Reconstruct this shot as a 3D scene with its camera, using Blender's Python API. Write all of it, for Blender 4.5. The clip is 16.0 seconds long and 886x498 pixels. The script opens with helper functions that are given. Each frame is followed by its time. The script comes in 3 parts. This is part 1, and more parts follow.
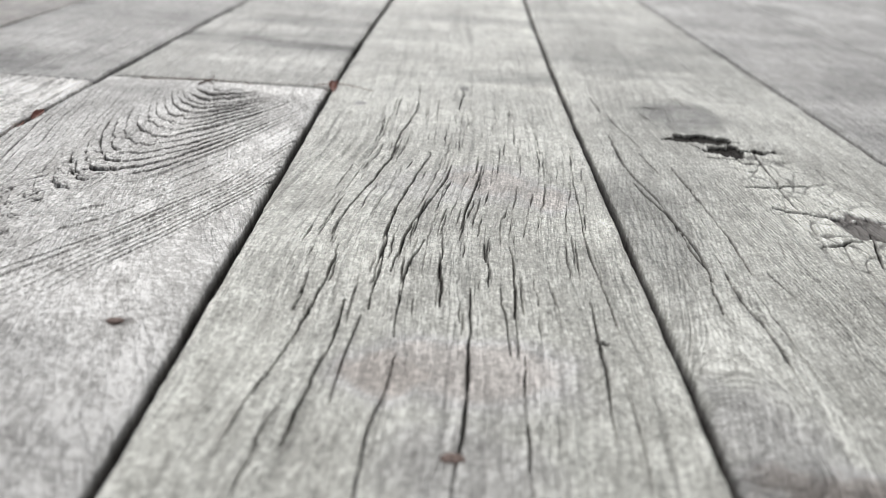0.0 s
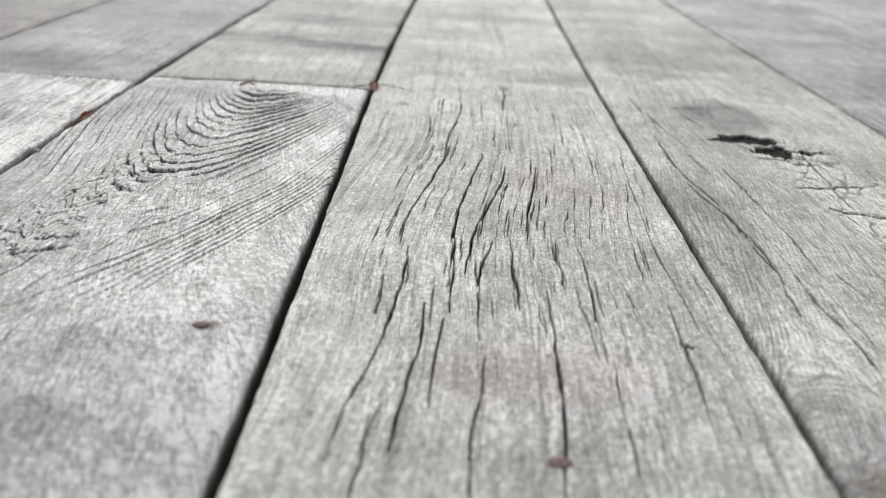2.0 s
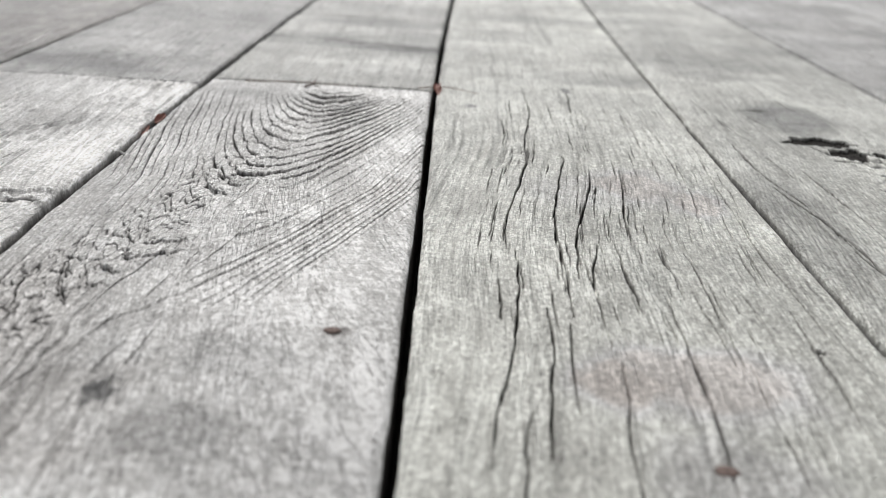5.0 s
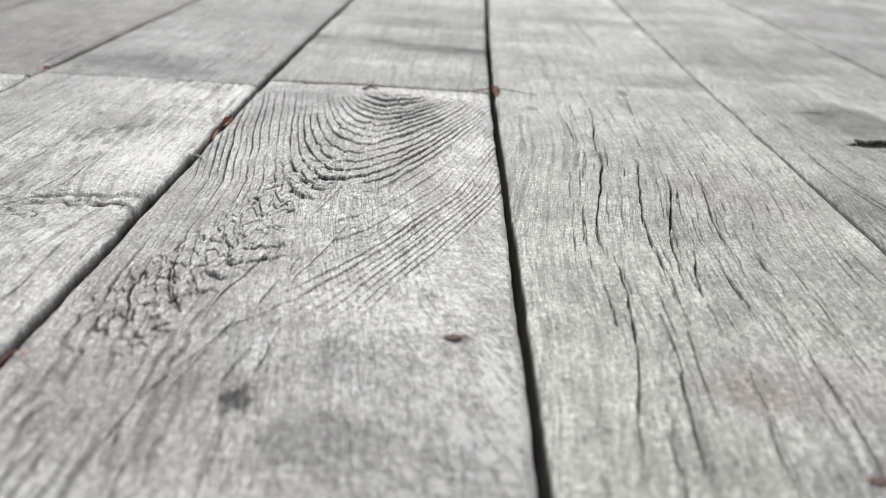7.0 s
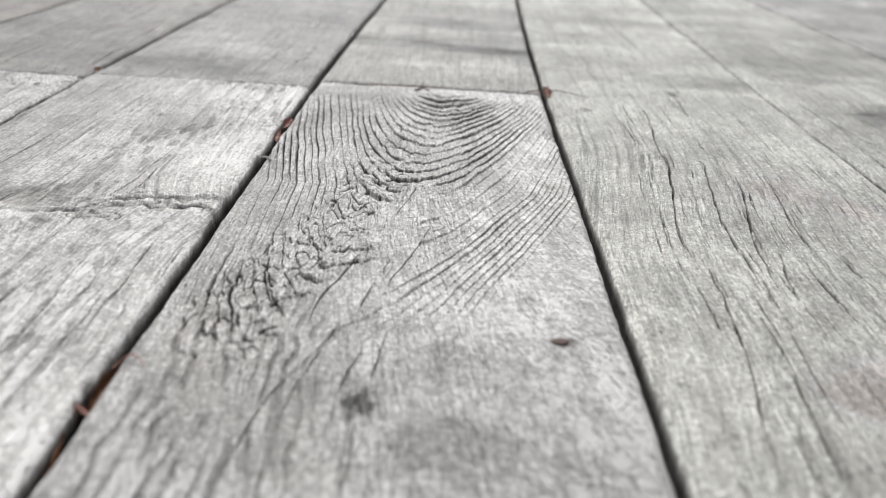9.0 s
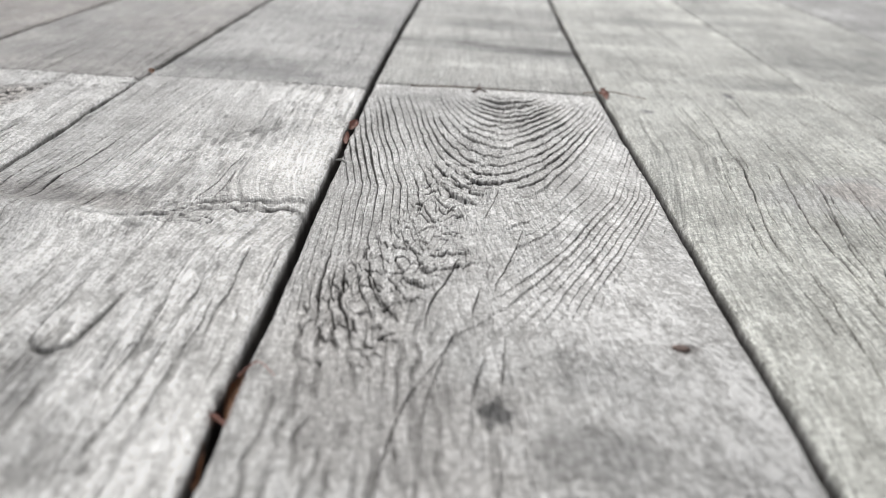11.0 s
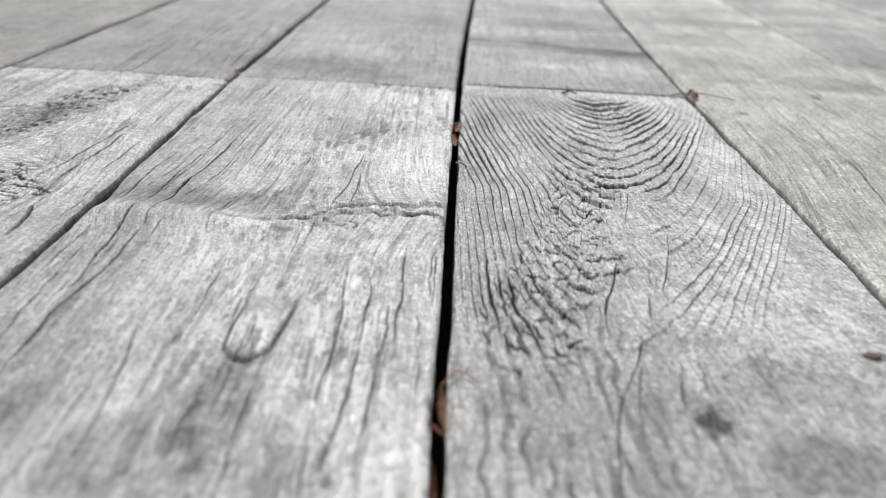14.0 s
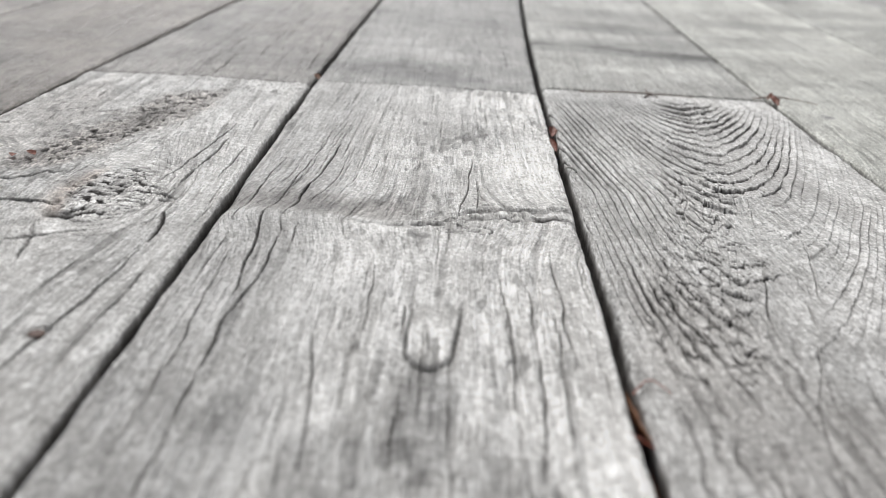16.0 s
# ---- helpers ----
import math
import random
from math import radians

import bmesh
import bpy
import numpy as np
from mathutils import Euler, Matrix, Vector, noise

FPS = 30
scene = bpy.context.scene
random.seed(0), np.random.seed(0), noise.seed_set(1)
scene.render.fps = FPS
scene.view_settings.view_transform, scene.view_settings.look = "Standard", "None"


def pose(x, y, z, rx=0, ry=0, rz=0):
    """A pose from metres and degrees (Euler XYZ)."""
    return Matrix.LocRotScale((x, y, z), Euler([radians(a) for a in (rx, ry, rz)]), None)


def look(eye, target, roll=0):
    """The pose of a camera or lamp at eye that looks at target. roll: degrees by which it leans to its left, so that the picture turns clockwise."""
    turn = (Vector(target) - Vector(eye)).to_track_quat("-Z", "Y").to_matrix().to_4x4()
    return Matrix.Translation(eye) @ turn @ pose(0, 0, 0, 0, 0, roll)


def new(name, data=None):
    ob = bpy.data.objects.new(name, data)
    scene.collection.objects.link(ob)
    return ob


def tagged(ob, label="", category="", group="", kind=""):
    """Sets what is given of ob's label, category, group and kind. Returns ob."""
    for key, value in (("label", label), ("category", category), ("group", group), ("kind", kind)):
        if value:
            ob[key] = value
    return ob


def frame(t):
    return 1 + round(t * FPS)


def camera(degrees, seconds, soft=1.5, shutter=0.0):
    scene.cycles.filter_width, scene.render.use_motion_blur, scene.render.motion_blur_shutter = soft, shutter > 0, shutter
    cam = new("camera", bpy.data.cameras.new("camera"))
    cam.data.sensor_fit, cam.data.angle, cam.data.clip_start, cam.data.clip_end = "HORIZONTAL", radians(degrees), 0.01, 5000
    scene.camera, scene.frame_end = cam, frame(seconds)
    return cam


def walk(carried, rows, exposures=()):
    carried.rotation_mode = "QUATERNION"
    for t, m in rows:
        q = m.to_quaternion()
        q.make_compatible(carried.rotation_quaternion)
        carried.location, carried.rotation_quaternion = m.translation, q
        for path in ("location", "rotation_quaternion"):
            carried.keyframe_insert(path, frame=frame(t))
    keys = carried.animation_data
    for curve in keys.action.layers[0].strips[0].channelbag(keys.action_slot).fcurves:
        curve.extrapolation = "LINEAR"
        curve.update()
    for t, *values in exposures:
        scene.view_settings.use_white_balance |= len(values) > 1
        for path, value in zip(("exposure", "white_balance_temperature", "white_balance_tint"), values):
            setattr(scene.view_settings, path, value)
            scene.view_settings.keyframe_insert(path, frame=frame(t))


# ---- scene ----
cam = camera(56.0, 16.0, soft=0.9)
cam.data.dof.use_dof = True
cam.data.dof.focus_distance = 0.335
cam.data.dof.aperture_fstop = 10.0
PATH = [
    (0.0, 0.0003, 0.0001, 0.1271, 65.39, 3.51, -0.32),
    (0.5, -0.0055, 0.0001, 0.1273, 65.33, 3.48, -0.38),
    (1.0, -0.0111, 0.0001, 0.1273, 65.30, 3.46, -0.40),
    (1.5, -0.0171, 0.0002, 0.1274, 65.28, 3.46, -0.40),
    (2.0, -0.0254, 0.0003, 0.1271, 65.26, 3.46, -0.40),
    (2.5, -0.0322, 0.0007, 0.1268, 65.26, 3.46, -0.40),
    (3.0, -0.0384, 0.0010, 0.1266, 65.25, 3.47, -0.40),
    (5.5, -0.0725, 0.0020, 0.1256, 65.26, 3.47, -0.41),
    (6.0, -0.0820, 0.0026, 0.1254, 65.24, 3.47, -0.42),
    (6.5, -0.0916, 0.0033, 0.1251, 65.23, 3.48, -0.42),
    (7.0, -0.0995, 0.0038, 0.1248, 65.23, 3.47, -0.42),
    (7.5, -0.1075, 0.0040, 0.1244, 65.24, 3.47, -0.41),
    (8.0, -0.1150, 0.0043, 0.1240, 65.25, 3.48, -0.39),
    (8.5, -0.1224, 0.0045, 0.1235, 65.25, 3.49, -0.38),
    (9.0, -0.1302, 0.0050, 0.1232, 65.26, 3.49, -0.38),
    (11.5, -0.1725, 0.0087, 0.1207, 65.27, 3.49, -0.38),
    (12.0, -0.1809, 0.0092, 0.1203, 65.26, 3.49, -0.38),
    (12.5, -0.1897, 0.0097, 0.1200, 65.25, 3.48, -0.39),
    (13.0, -0.1981, 0.0102, 0.1195, 65.25, 3.49, -0.37),
    (13.5, -0.2072, 0.0107, 0.1190, 65.24, 3.49, -0.35),
    (14.0, -0.2162, 0.0110, 0.1186, 65.23, 3.49, -0.34),
    (14.5, -0.2264, 0.0115, 0.1182, 65.24, 3.48, -0.34),
    (15.0, -0.2388, 0.0121, 0.1176, 65.26, 3.48, -0.33),
    (15.5, -0.2524, 0.0128, 0.1168, 65.32, 3.47, -0.35),
    (16.0, -0.2640, 0.0133, 0.1159, 65.43, 3.45, -0.40),
]
walk(cam, [(t, pose(x, y, z, tilt, 0, yaw) @ pose(0, 0, 0, 0, 0, roll)) for t, x, y, z, tilt, roll, yaw in PATH])

# ---- light: an overcast day, brightest ahead of the camera ----
world = bpy.data.worlds.new("world")
scene.world = world
world.use_nodes = True
wt = world.node_tree
sky = wt.nodes.new("ShaderNodeTexSky")
sky.sky_type, sky.sun_disc = "NISHITA", False
sky.sun_elevation, sky.sun_rotation = radians(42), radians(-12)
cloud = wt.nodes.new("ShaderNodeHueSaturation")
cloud.inputs["Saturation"].default_value = 0.12
wt.links.new(sky.outputs[0], cloud.inputs["Color"])
wt.links.new(cloud.outputs[0], wt.nodes["Background"].inputs["Color"])
wt.nodes["Background"].inputs["Strength"].default_value = 0.094
sun = new("sun", bpy.data.lights.new("sun", "SUN"))
sun.data.energy, sun.data.angle, sun.data.color = 2.85, radians(8), (1.0, 0.975, 0.955)
sun.matrix_world = look((-0.6, 2.9, 2.7), (0, 0, 0))


# ---- materials ----
def material(name):
    m = bpy.data.materials.new(name)
    m.use_nodes = True
    nt = m.node_tree
    return m, nt, nt.nodes["Principled BSDF"]


def node(nt, kind, **values):
    n = nt.nodes.new(kind)
    for key, value in values.items():
        n.inputs[key].default_value = value
    return n


def maths(nt, op, a, b, c=None):
    n = nt.nodes.new("ShaderNodeMath")
    n.operation = op
    for slot, value in zip(n.inputs, (a, b, c)):
        if value is None:
            continue
        if isinstance(value, (int, float)):
            slot.default_value = value
        else:
            nt.links.new(value, slot)
    return n.outputs[0]


def blend(nt, how, fac, a, b):
    n = nt.nodes.new("ShaderNodeMix")
    n.data_type, n.blend_type = "RGBA", how
    for slot, value in ((n.inputs[0], fac), (n.inputs[6], a), (n.inputs[7], b)):
        if isinstance(value, (int, float, tuple)):
            slot.default_value = value
        else:
            nt.links.new(value, slot)
    return n.outputs[2]


def ramp(nt, fac, stops):
    n = nt.nodes.new("ShaderNodeValToRGB")
    els = n.color_ramp.elements
    while len(els) < len(stops):
        els.new(0.5)
    for el, (place, colour) in zip(els, stops):
        el.position, el.color = place, (*colour, 1)
    nt.links.new(fac, n.inputs[0])
    return n.outputs[0]


def attribute(nt, name):
    n = nt.nodes.new("ShaderNodeAttribute")
    n.attribute_name = name
    return n.outputs["Fac"]


def weathered_wood():
    """Silver-grey boards: fibres follow the board's ring coordinate, soiling and painted shade darken its checks."""
    m, nt, bsdf = material("weathered_wood")
    ring, dirt_shade, tone, warm, lively = (attribute(nt, k) for k in ("ring", "dirt_shade", "tone", "warm", "fibre"))
    place = node(nt, "ShaderNodeTexCoord").outputs["Object"]
    split = node(nt, "ShaderNodeSeparateXYZ")
    nt.links.new(place, split.inputs[0])
    seed = node(nt, "ShaderNodeObjectInfo").outputs["Random"]

    def fibre(across, along, detail, rough):
        v = node(nt, "ShaderNodeCombineXYZ")
        nt.links.new(maths(nt, "MULTIPLY", ring, across), v.inputs[0])
        nt.links.new(maths(nt, "MULTIPLY", split.outputs[1], along), v.inputs[1])
        nt.links.new(maths(nt, "MULTIPLY", seed, 57.0), v.inputs[2])
        n = node(nt, "ShaderNodeTexNoise", Scale=1.0, Detail=detail, Roughness=rough)
        nt.links.new(v.outputs[0], n.inputs["Vector"])
        return n.outputs["Fac"]

    def cloudy(scale, detail=3.0, rough=0.6):
        n = node(nt, "ShaderNodeTexNoise", Scale=scale, Detail=detail, Roughness=rough)
        nt.links.new(place, n.inputs["Vector"])
        return n.outputs["Fac"]

    weft = fibre(420, 420, 2, 0.6)
    fine, mid, broad = fibre(2100, 260, 3, 0.65), fibre(640, 48, 4, 0.65), fibre(110, 9, 2, 0.5)
    mottle, speck, tone_patch = cloudy(75, 5.0, 0.7), cloudy(800, 3, 0.7), cloudy(14, 2)
    grain = maths(nt, "MULTIPLY_ADD", fine, 0.85, -0.93)
    grain = maths(nt, "MULTIPLY_ADD", mid, 0.6, grain)
    grain = maths(nt, "MULTIPLY_ADD", broad, 0.4, grain)
    v = maths(nt, "MULTIPLY_ADD", grain, lively, 0.54)
    v = maths(nt, "MULTIPLY_ADD", mottle, 0.4, v)
    v = maths(nt, "MULTIPLY_ADD", speck, 0.8, v)
    v = maths(nt, "MULTIPLY_ADD", tone_patch, 0.45, v)
    v = maths(nt, "MULTIPLY_ADD", weft, 0.35, v)
    v = maths(nt, "MULTIPLY_ADD", v, 1 / 2.6, -0.085)
    grey = ramp(nt, v, [(0.375, (0.16, 0.152, 0.145)), (0.45, (0.39, 0.382, 0.368)), (0.505, (0.54, 0.533, 0.517)), (0.565, (0.90, 0.895, 0.88))])
    line = maths(nt, "ABSOLUTE", maths(nt, "SUBTRACT", fibre(900, 38, 3, 0.55), 0.5), 0.0)
    hair = maths(nt, "SMOOTH_MIN", maths(nt, "MULTIPLY", line, 30.0), 1.0, 0.2)
    patchy = maths(nt, "MULTIPLY_ADD", broad, 2.4, -0.75)
    patchy = maths(nt, "MINIMUM", maths(nt, "MAXIMUM", patchy, 0.0), 1.0)
    hair = maths(nt, "MULTIPLY", maths(nt, "MULTIPLY", maths(nt, "SUBTRACT", 1.0, hair), patchy), lively)
    grey = blend(nt, "MIX", maths(nt, "MULTIPLY", hair, 0.30), grey, (0.09, 0.085, 0.08, 1))
    cc = node(nt, "ShaderNodeCombineColor")
    for i in range(3):
        nt.links.new(tone, cc.inputs[i])
    toned = blend(nt, "MULTIPLY", 1.0, grey, cc.outputs[0])
    brown = blend(nt, "MULTIPLY", 1.0, toned, (1.0, 0.80, 0.67, 1))
    greenish = blend(nt, "MULTIPLY", 1.0, toned, (0.97, 1.0, 0.90, 1))
    toned = blend(nt, "MIX", maths(nt, "MAXIMUM", warm, 0.0), toned, brown)
    toned = blend(nt, "MIX", maths(nt, "MAXIMUM", maths(nt, "MULTIPLY", warm, -1.0), 0.0), toned, greenish)
    grime_shade = maths(nt, "POWER", dirt_shade, 0.75)
    final = blend(nt, "MIX", grime_shade, toned, (0.028, 0.025, 0.023, 1))
    nt.links.new(final, bsdf.inputs["Base Color"])
    rough = maths(nt, "MULTIPLY_ADD", mottle, -0.45, 0.64)
    nt.links.new(rough, bsdf.inputs["Roughness"])
    nt.links.new(maths(nt, "MULTIPLY_ADD", grime_shade, -0.68, 0.70), bsdf.inputs["Specular IOR Level"])
    relief = maths(nt, "MULTIPLY_ADD", fine, 0.5, mid)
    relief = maths(nt, "MULTIPLY_ADD", speck, 0.95, relief)
    relief = maths(nt, "MULTIPLY_ADD", hair, -0.6, relief)
    bump = node(nt, "ShaderNodeBump", Strength=1.0, Distance=0.0009)
    nt.links.new(relief, bump.inputs["Height"])
    nt.links.new(bump.outputs[0], bsdf.inputs["Normal"])
    return m


def simple(name, dark, light, scale, rough=0.8, bump=0.0005, metal=0.0):
    m, nt, bsdf = material(name)
    n = node(nt, "ShaderNodeTexNoise", Scale=scale, Detail=5.0, Roughness=0.65)
    nt.links.new(node(nt, "ShaderNodeTexCoord").outputs["Object"], n.inputs["Vector"])
    nt.links.new(ramp(nt, n.outputs["Fac"], [(0.3, dark), (0.7, light)]), bsdf.inputs["Base Color"])
    b = node(nt, "ShaderNodeBump", Strength=0.7, Distance=bump)
    nt.links.new(n.outputs["Fac"], b.inputs["Height"])
    nt.links.new(b.outputs[0], bsdf.inputs["Normal"])
    bsdf.inputs["Roughness"].default_value, bsdf.inputs["Metallic"].default_value = rough, metal
    return m


WOOD = weathered_wood()
SOIL = simple("soil", (0.012, 0.010, 0.008), (0.045, 0.036, 0.028), 60, 0.95, 0.004)
RUST = simple("rusty_iron", (0.07, 0.048, 0.042), (0.26, 0.19, 0.165), 900, 0.8, 0.0003, 0.2)
LEAF_RED = simple("dry_red_leaf", (0.30, 0.12, 0.09), (0.58, 0.32, 0.26), 400, 0.6, 0.0003)
LEAF_BROWN = simple("dry_brown_leaf", (0.13, 0.055, 0.025), (0.36, 0.17, 0.08), 300, 0.6, 0.0003)
NEEDLE = simple("dry_needle", (0.16, 0.11, 0.08), (0.32, 0.23, 0.17), 500, 0.6, 0.0002)


# ---- noise over arrays ----
def cell(ix, iy, seed):
    n = (ix * 374761393 + iy * 668265263 + seed * 144269504) & 0xFFFFFFFF
    n = ((n ^ (n >> 13)) * 1274126177) & 0xFFFFFFFF
    return ((n ^ (n >> 16)) & 0xFFFFFF) / float(0x1000000)


def vnoise(x, y, seed):
    """Smooth noise from -1 to 1."""
    x, y = np.broadcast_arrays(np.asarray(x, float), np.asarray(y, float))
    fx, fy = np.floor(x), np.floor(y)
    ix, iy = fx.astype(np.int64), fy.astype(np.int64)
    tx, ty = x - fx, y - fy
    tx, ty = tx * tx * (3 - 2 * tx), ty * ty * (3 - 2 * ty)
    a = cell(ix, iy, seed) * (1 - tx) + cell(ix + 1, iy, seed) * tx
    b = cell(ix, iy + 1, seed) * (1 - tx) + cell(ix + 1, iy + 1, seed) * tx
    return (a * (1 - ty) + b * ty) * 2 - 1


def fbm(x, y, seed, octaves=3):
    total, size = 0.0, 1.0
    for k in range(octaves):
        total = total + vnoise(x * 2 ** k, y * 2 ** k, seed + 17 * k) * size
        size *= 0.5
    return total / (2 - 2 * size)


def cracked(x, y, seed):
    """Distance to the border between scattered cells: 0 at the border."""
    ix, iy = np.floor(x).astype(np.int64), np.floor(y).astype(np.int64)
    f1, f2 = np.full(x.shape, 9.0), np.full(x.shape, 9.0)
    for dx in (-1, 0, 1):
        for dy in (-1, 0, 1):
            px, py = ix + dx, iy + dy
            d = np.hypot(px + cell(px, py, seed) - x, py + cell(px, py, seed + 5) - y)
            f2 = np.minimum(f2, np.maximum(f1, d))
            f1 = np.minimum(f1, d)
    return f2 - f1


def chips(x, y, seed):
    """Angular scattered cells: the distance to their border and a random value for each."""
    ix, iy = np.floor(x).astype(np.int64), np.floor(y).astype(np.int64)
    f1, f2, value = np.full(x.shape, 9.0), np.full(x.shape, 9.0), np.zeros(x.shape)
    for dx in (-1, 0, 1):
        for dy in (-1, 0, 1):
            px, py = ix + dx, iy + dy
            d = np.hypot(px + cell(px, py, seed) - x, py + cell(px, py, seed + 5) - y)
            f2 = np.minimum(f2, np.maximum(f1, d))
            value = np.where(d < f1, cell(px, py, seed + 9), value)
            f1 = np.minimum(f1, d)
    return f2 - f1, value


def step(a, b, x):
    t = np.clip((x - a) / (b - a), 0, 1)
    return t * t * (3 - 2 * t)


def blob(x, y, cx, cy, rx, ry, seed=0, ragged=0.25, hard=0.0):
    """1 inside an uneven oval, 0 outside."""
    d = np.hypot((x - cx) / rx, (y - cy) / ry) + ragged * fbm((x - cx) / rx * 1.6, (y - cy) / ry * 1.6, seed + 91, 3)
    return step(1.35 - 0.25 * hard, 0.55 + 0.35 * hard, d)


# ---- boards ----
class Board:
    """The top of a board as a grid of places x, y, with its relief z, ring coordinate u, soiling mixed with painted
    shade, tone and warmth.
    """

    def __init__(self, x, y, seed):
        self.x, self.y, self.seed = x, y, seed
        self.z, self.dirt_shade, self.warm = np.zeros_like(x), np.zeros_like(x), np.zeros_like(x)
        self.tone, self.fibre = np.ones_like(x), np.ones_like(x)
        self.u = x + 0.0022 * fbm(x * 14, y * 5, seed) + 0.0006 * fbm(x * 60, y * 22, seed + 3)

    # Sinks the mask and darkens it, for soiling and for painted crevice shade.
    def carve(self, mask, depth, dirt_shade):
        self.z -= depth * mask
        self.dirt_shade = np.maximum(self.dirt_shade, dirt_shade * np.clip(mask, 0, 1))

    def check(self, u, y0, y1, width, depth=0.0025, dirt_shade=0.95):
        """A drying crack along the grain, widest in the middle."""
        rows = np.where((self.y[:, 0] > y0) & (self.y[:, 0] < y1))[0]
        if len(rows) < 2:
            return
        r = slice(rows[0], rows[-1] + 1)
        y, seed = self.y[r], int(abs(u * 7e4)) + self.seed
        t = (y - y0) / (y1 - y0)
        size = 0.66 * width * np.clip(np.sin(np.pi * t), 0.02, 1) ** 0.35 * (0.75 + 0.45 * vnoise(y * 160, 0 * y, seed + 2))
        off = self.u[r] - u - 0.0001 * vnoise(y * 330, 0 * y, seed + 4) - 0.0004 * vnoise(y * 140, 0 * y, seed) - 0.0005 * vnoise(y * 30, 0 * y, seed + 1)
        mask = np.exp(-(off / np.maximum(size, 1.5e-4)) ** 4) * np.clip(size / 2.2e-4, 0, 1)
        self.z[r] -= depth * mask
        self.dirt_shade[r] = np.maximum(self.dirt_shade[r], dirt_shade * mask)

    def crack(self, width, *points, depth=0.0025, dirt_shade=0.97):
        """A long open crack through a few places, its edges jagged, its ends fine."""
        px, py = [p[0] for p in points][::-1], [p[1] for p in points][::-1]
        rows = np.where((self.y[:, 0] > py[0]) & (self.y[:, 0] < py[-1]))[0]
        if len(rows) < 2:
            return
        r = slice(rows[0], rows[-1] + 1)
        y, seed = self.y[r][:, :1], int(abs(px[0] * 9e4) + py[0] * 7e3) + self.seed
        line = sum(np.interp(y + d, py, px) for d in (-0.006, 0, 0.006)) / 3
        line = line + 0.00012 * vnoise(y * 320, 0 * y, seed + 3) + 0.0004 * vnoise(y * 110, 0 * y, seed) + 0.0005 * (cell(np.floor(y * 75).astype(np.int64), np.zeros(y.shape, np.int64), seed + 1) - 0.5)
        t = (y - py[0]) / (py[-1] - py[0])
        size = width * np.clip(np.sin(np.pi * np.clip(t, 0.03, 0.97)), 0, 1) ** 0.3 * (0.66 + 0.40 * vnoise(y * 130, 0 * y, seed + 2))
        off = np.abs(self.x[r] - line)
        mask = step(size * 0.62 + 1e-4, size * 0.30, off)
        self.z[r] -= depth * mask
        self.z[r] += 0.0003 * np.exp(-(off / (2.2 * width)) ** 2)
        self.dirt_shade[r] = np.maximum(self.dirt_shade[r], dirt_shade * mask)

    def split(self, x0, y0, x1, y1, width, depth=0.002, dirt_shade=0.95, jag=0.0007):
        """A crack from place to place, across the grain too."""
        wx = self.x + jag * vnoise(self.x * 260, self.y * 130, self.seed + 40) 
        wy = self.y + 2 * jag * vnoise(self.x * 230, self.y * 120, self.seed + 41)
        ex, ey = x1 - x0, y1 - y0
        t = np.clip(((wx - x0) * ex + (wy - y0) * ey) / (ex * ex + ey * ey), 0, 1)
        d = np.hypot(wx - x0 - t * ex, (wy - y0 - t * ey) * 0.6)
        self.carve(np.exp(-(d / (0.72 * width * (0.5 + 0.5 * np.sin(np.pi * t)))) ** 4), depth, dirt_shade)

    def scatter(self, count, u0, u1, y0, y1, long, width, seed):
        """Many short checks, none of them placed by hand."""
        rnd = random.Random(seed)
        for _ in range(count):
            a, l = rnd.uniform(y0, y1), long * rnd.uniform(0.4, 1.6)
            self.check(rnd.uniform(u0, u1), a, a + l, width * rnd.uniform(0.5, 1.25), 0.0014, rnd.uniform(0.55, 0.95))

    def ribs(self, amount, pitch=0.0035):
        """Soft early wood worn away between hard late rings, and fibres."""
        u, y = self.u, self.y
        self.z += amount * 0.0004 * fbm(u / pitch, y * 9, self.seed + 11, 3)
        self.z += 0.00012 * fbm(u * 900, y * 45, self.seed + 12, 2)
        worn = step(0.25, 0.75, fbm(u / pitch * 1.4, y * 16, self.seed + 13, 2))
        self.carve(worn * amount, 0.0003, 0.38)

    # An uneven patch of tone and warmth, for stains and for painted shade.
    def tone_patch(self, cx, cy, rx, ry, tone, warm=0.0, ragged=0.35):
        m = blob(self.x, self.y, cx, cy, rx, ry, int(abs(cx * 977 + cy * 1311)) + self.seed, ragged)
        self.tone *= 1 - (1 - tone) * m
        self.warm = np.maximum(self.warm, warm * m)

    def sallow(self, amount):
        """A faint yellow-green cast on the unstained wood: negative warmth."""
        self.warm -= amount * np.clip(1 - 3 * self.warm, 0, 1)

    def knot(self, cx, cy, r, pull=1.0):
        """Bends the grain round a knot."""
        dx, dy = self.x - cx, self.y - cy
        away = r * pull * np.exp(-(dy / (3.2 * r)) ** 2) * np.exp(-(dx / (2.4 * r)) ** 2)
        self.u -= away * np.tanh(dx / (0.6 * r)) * 0.8


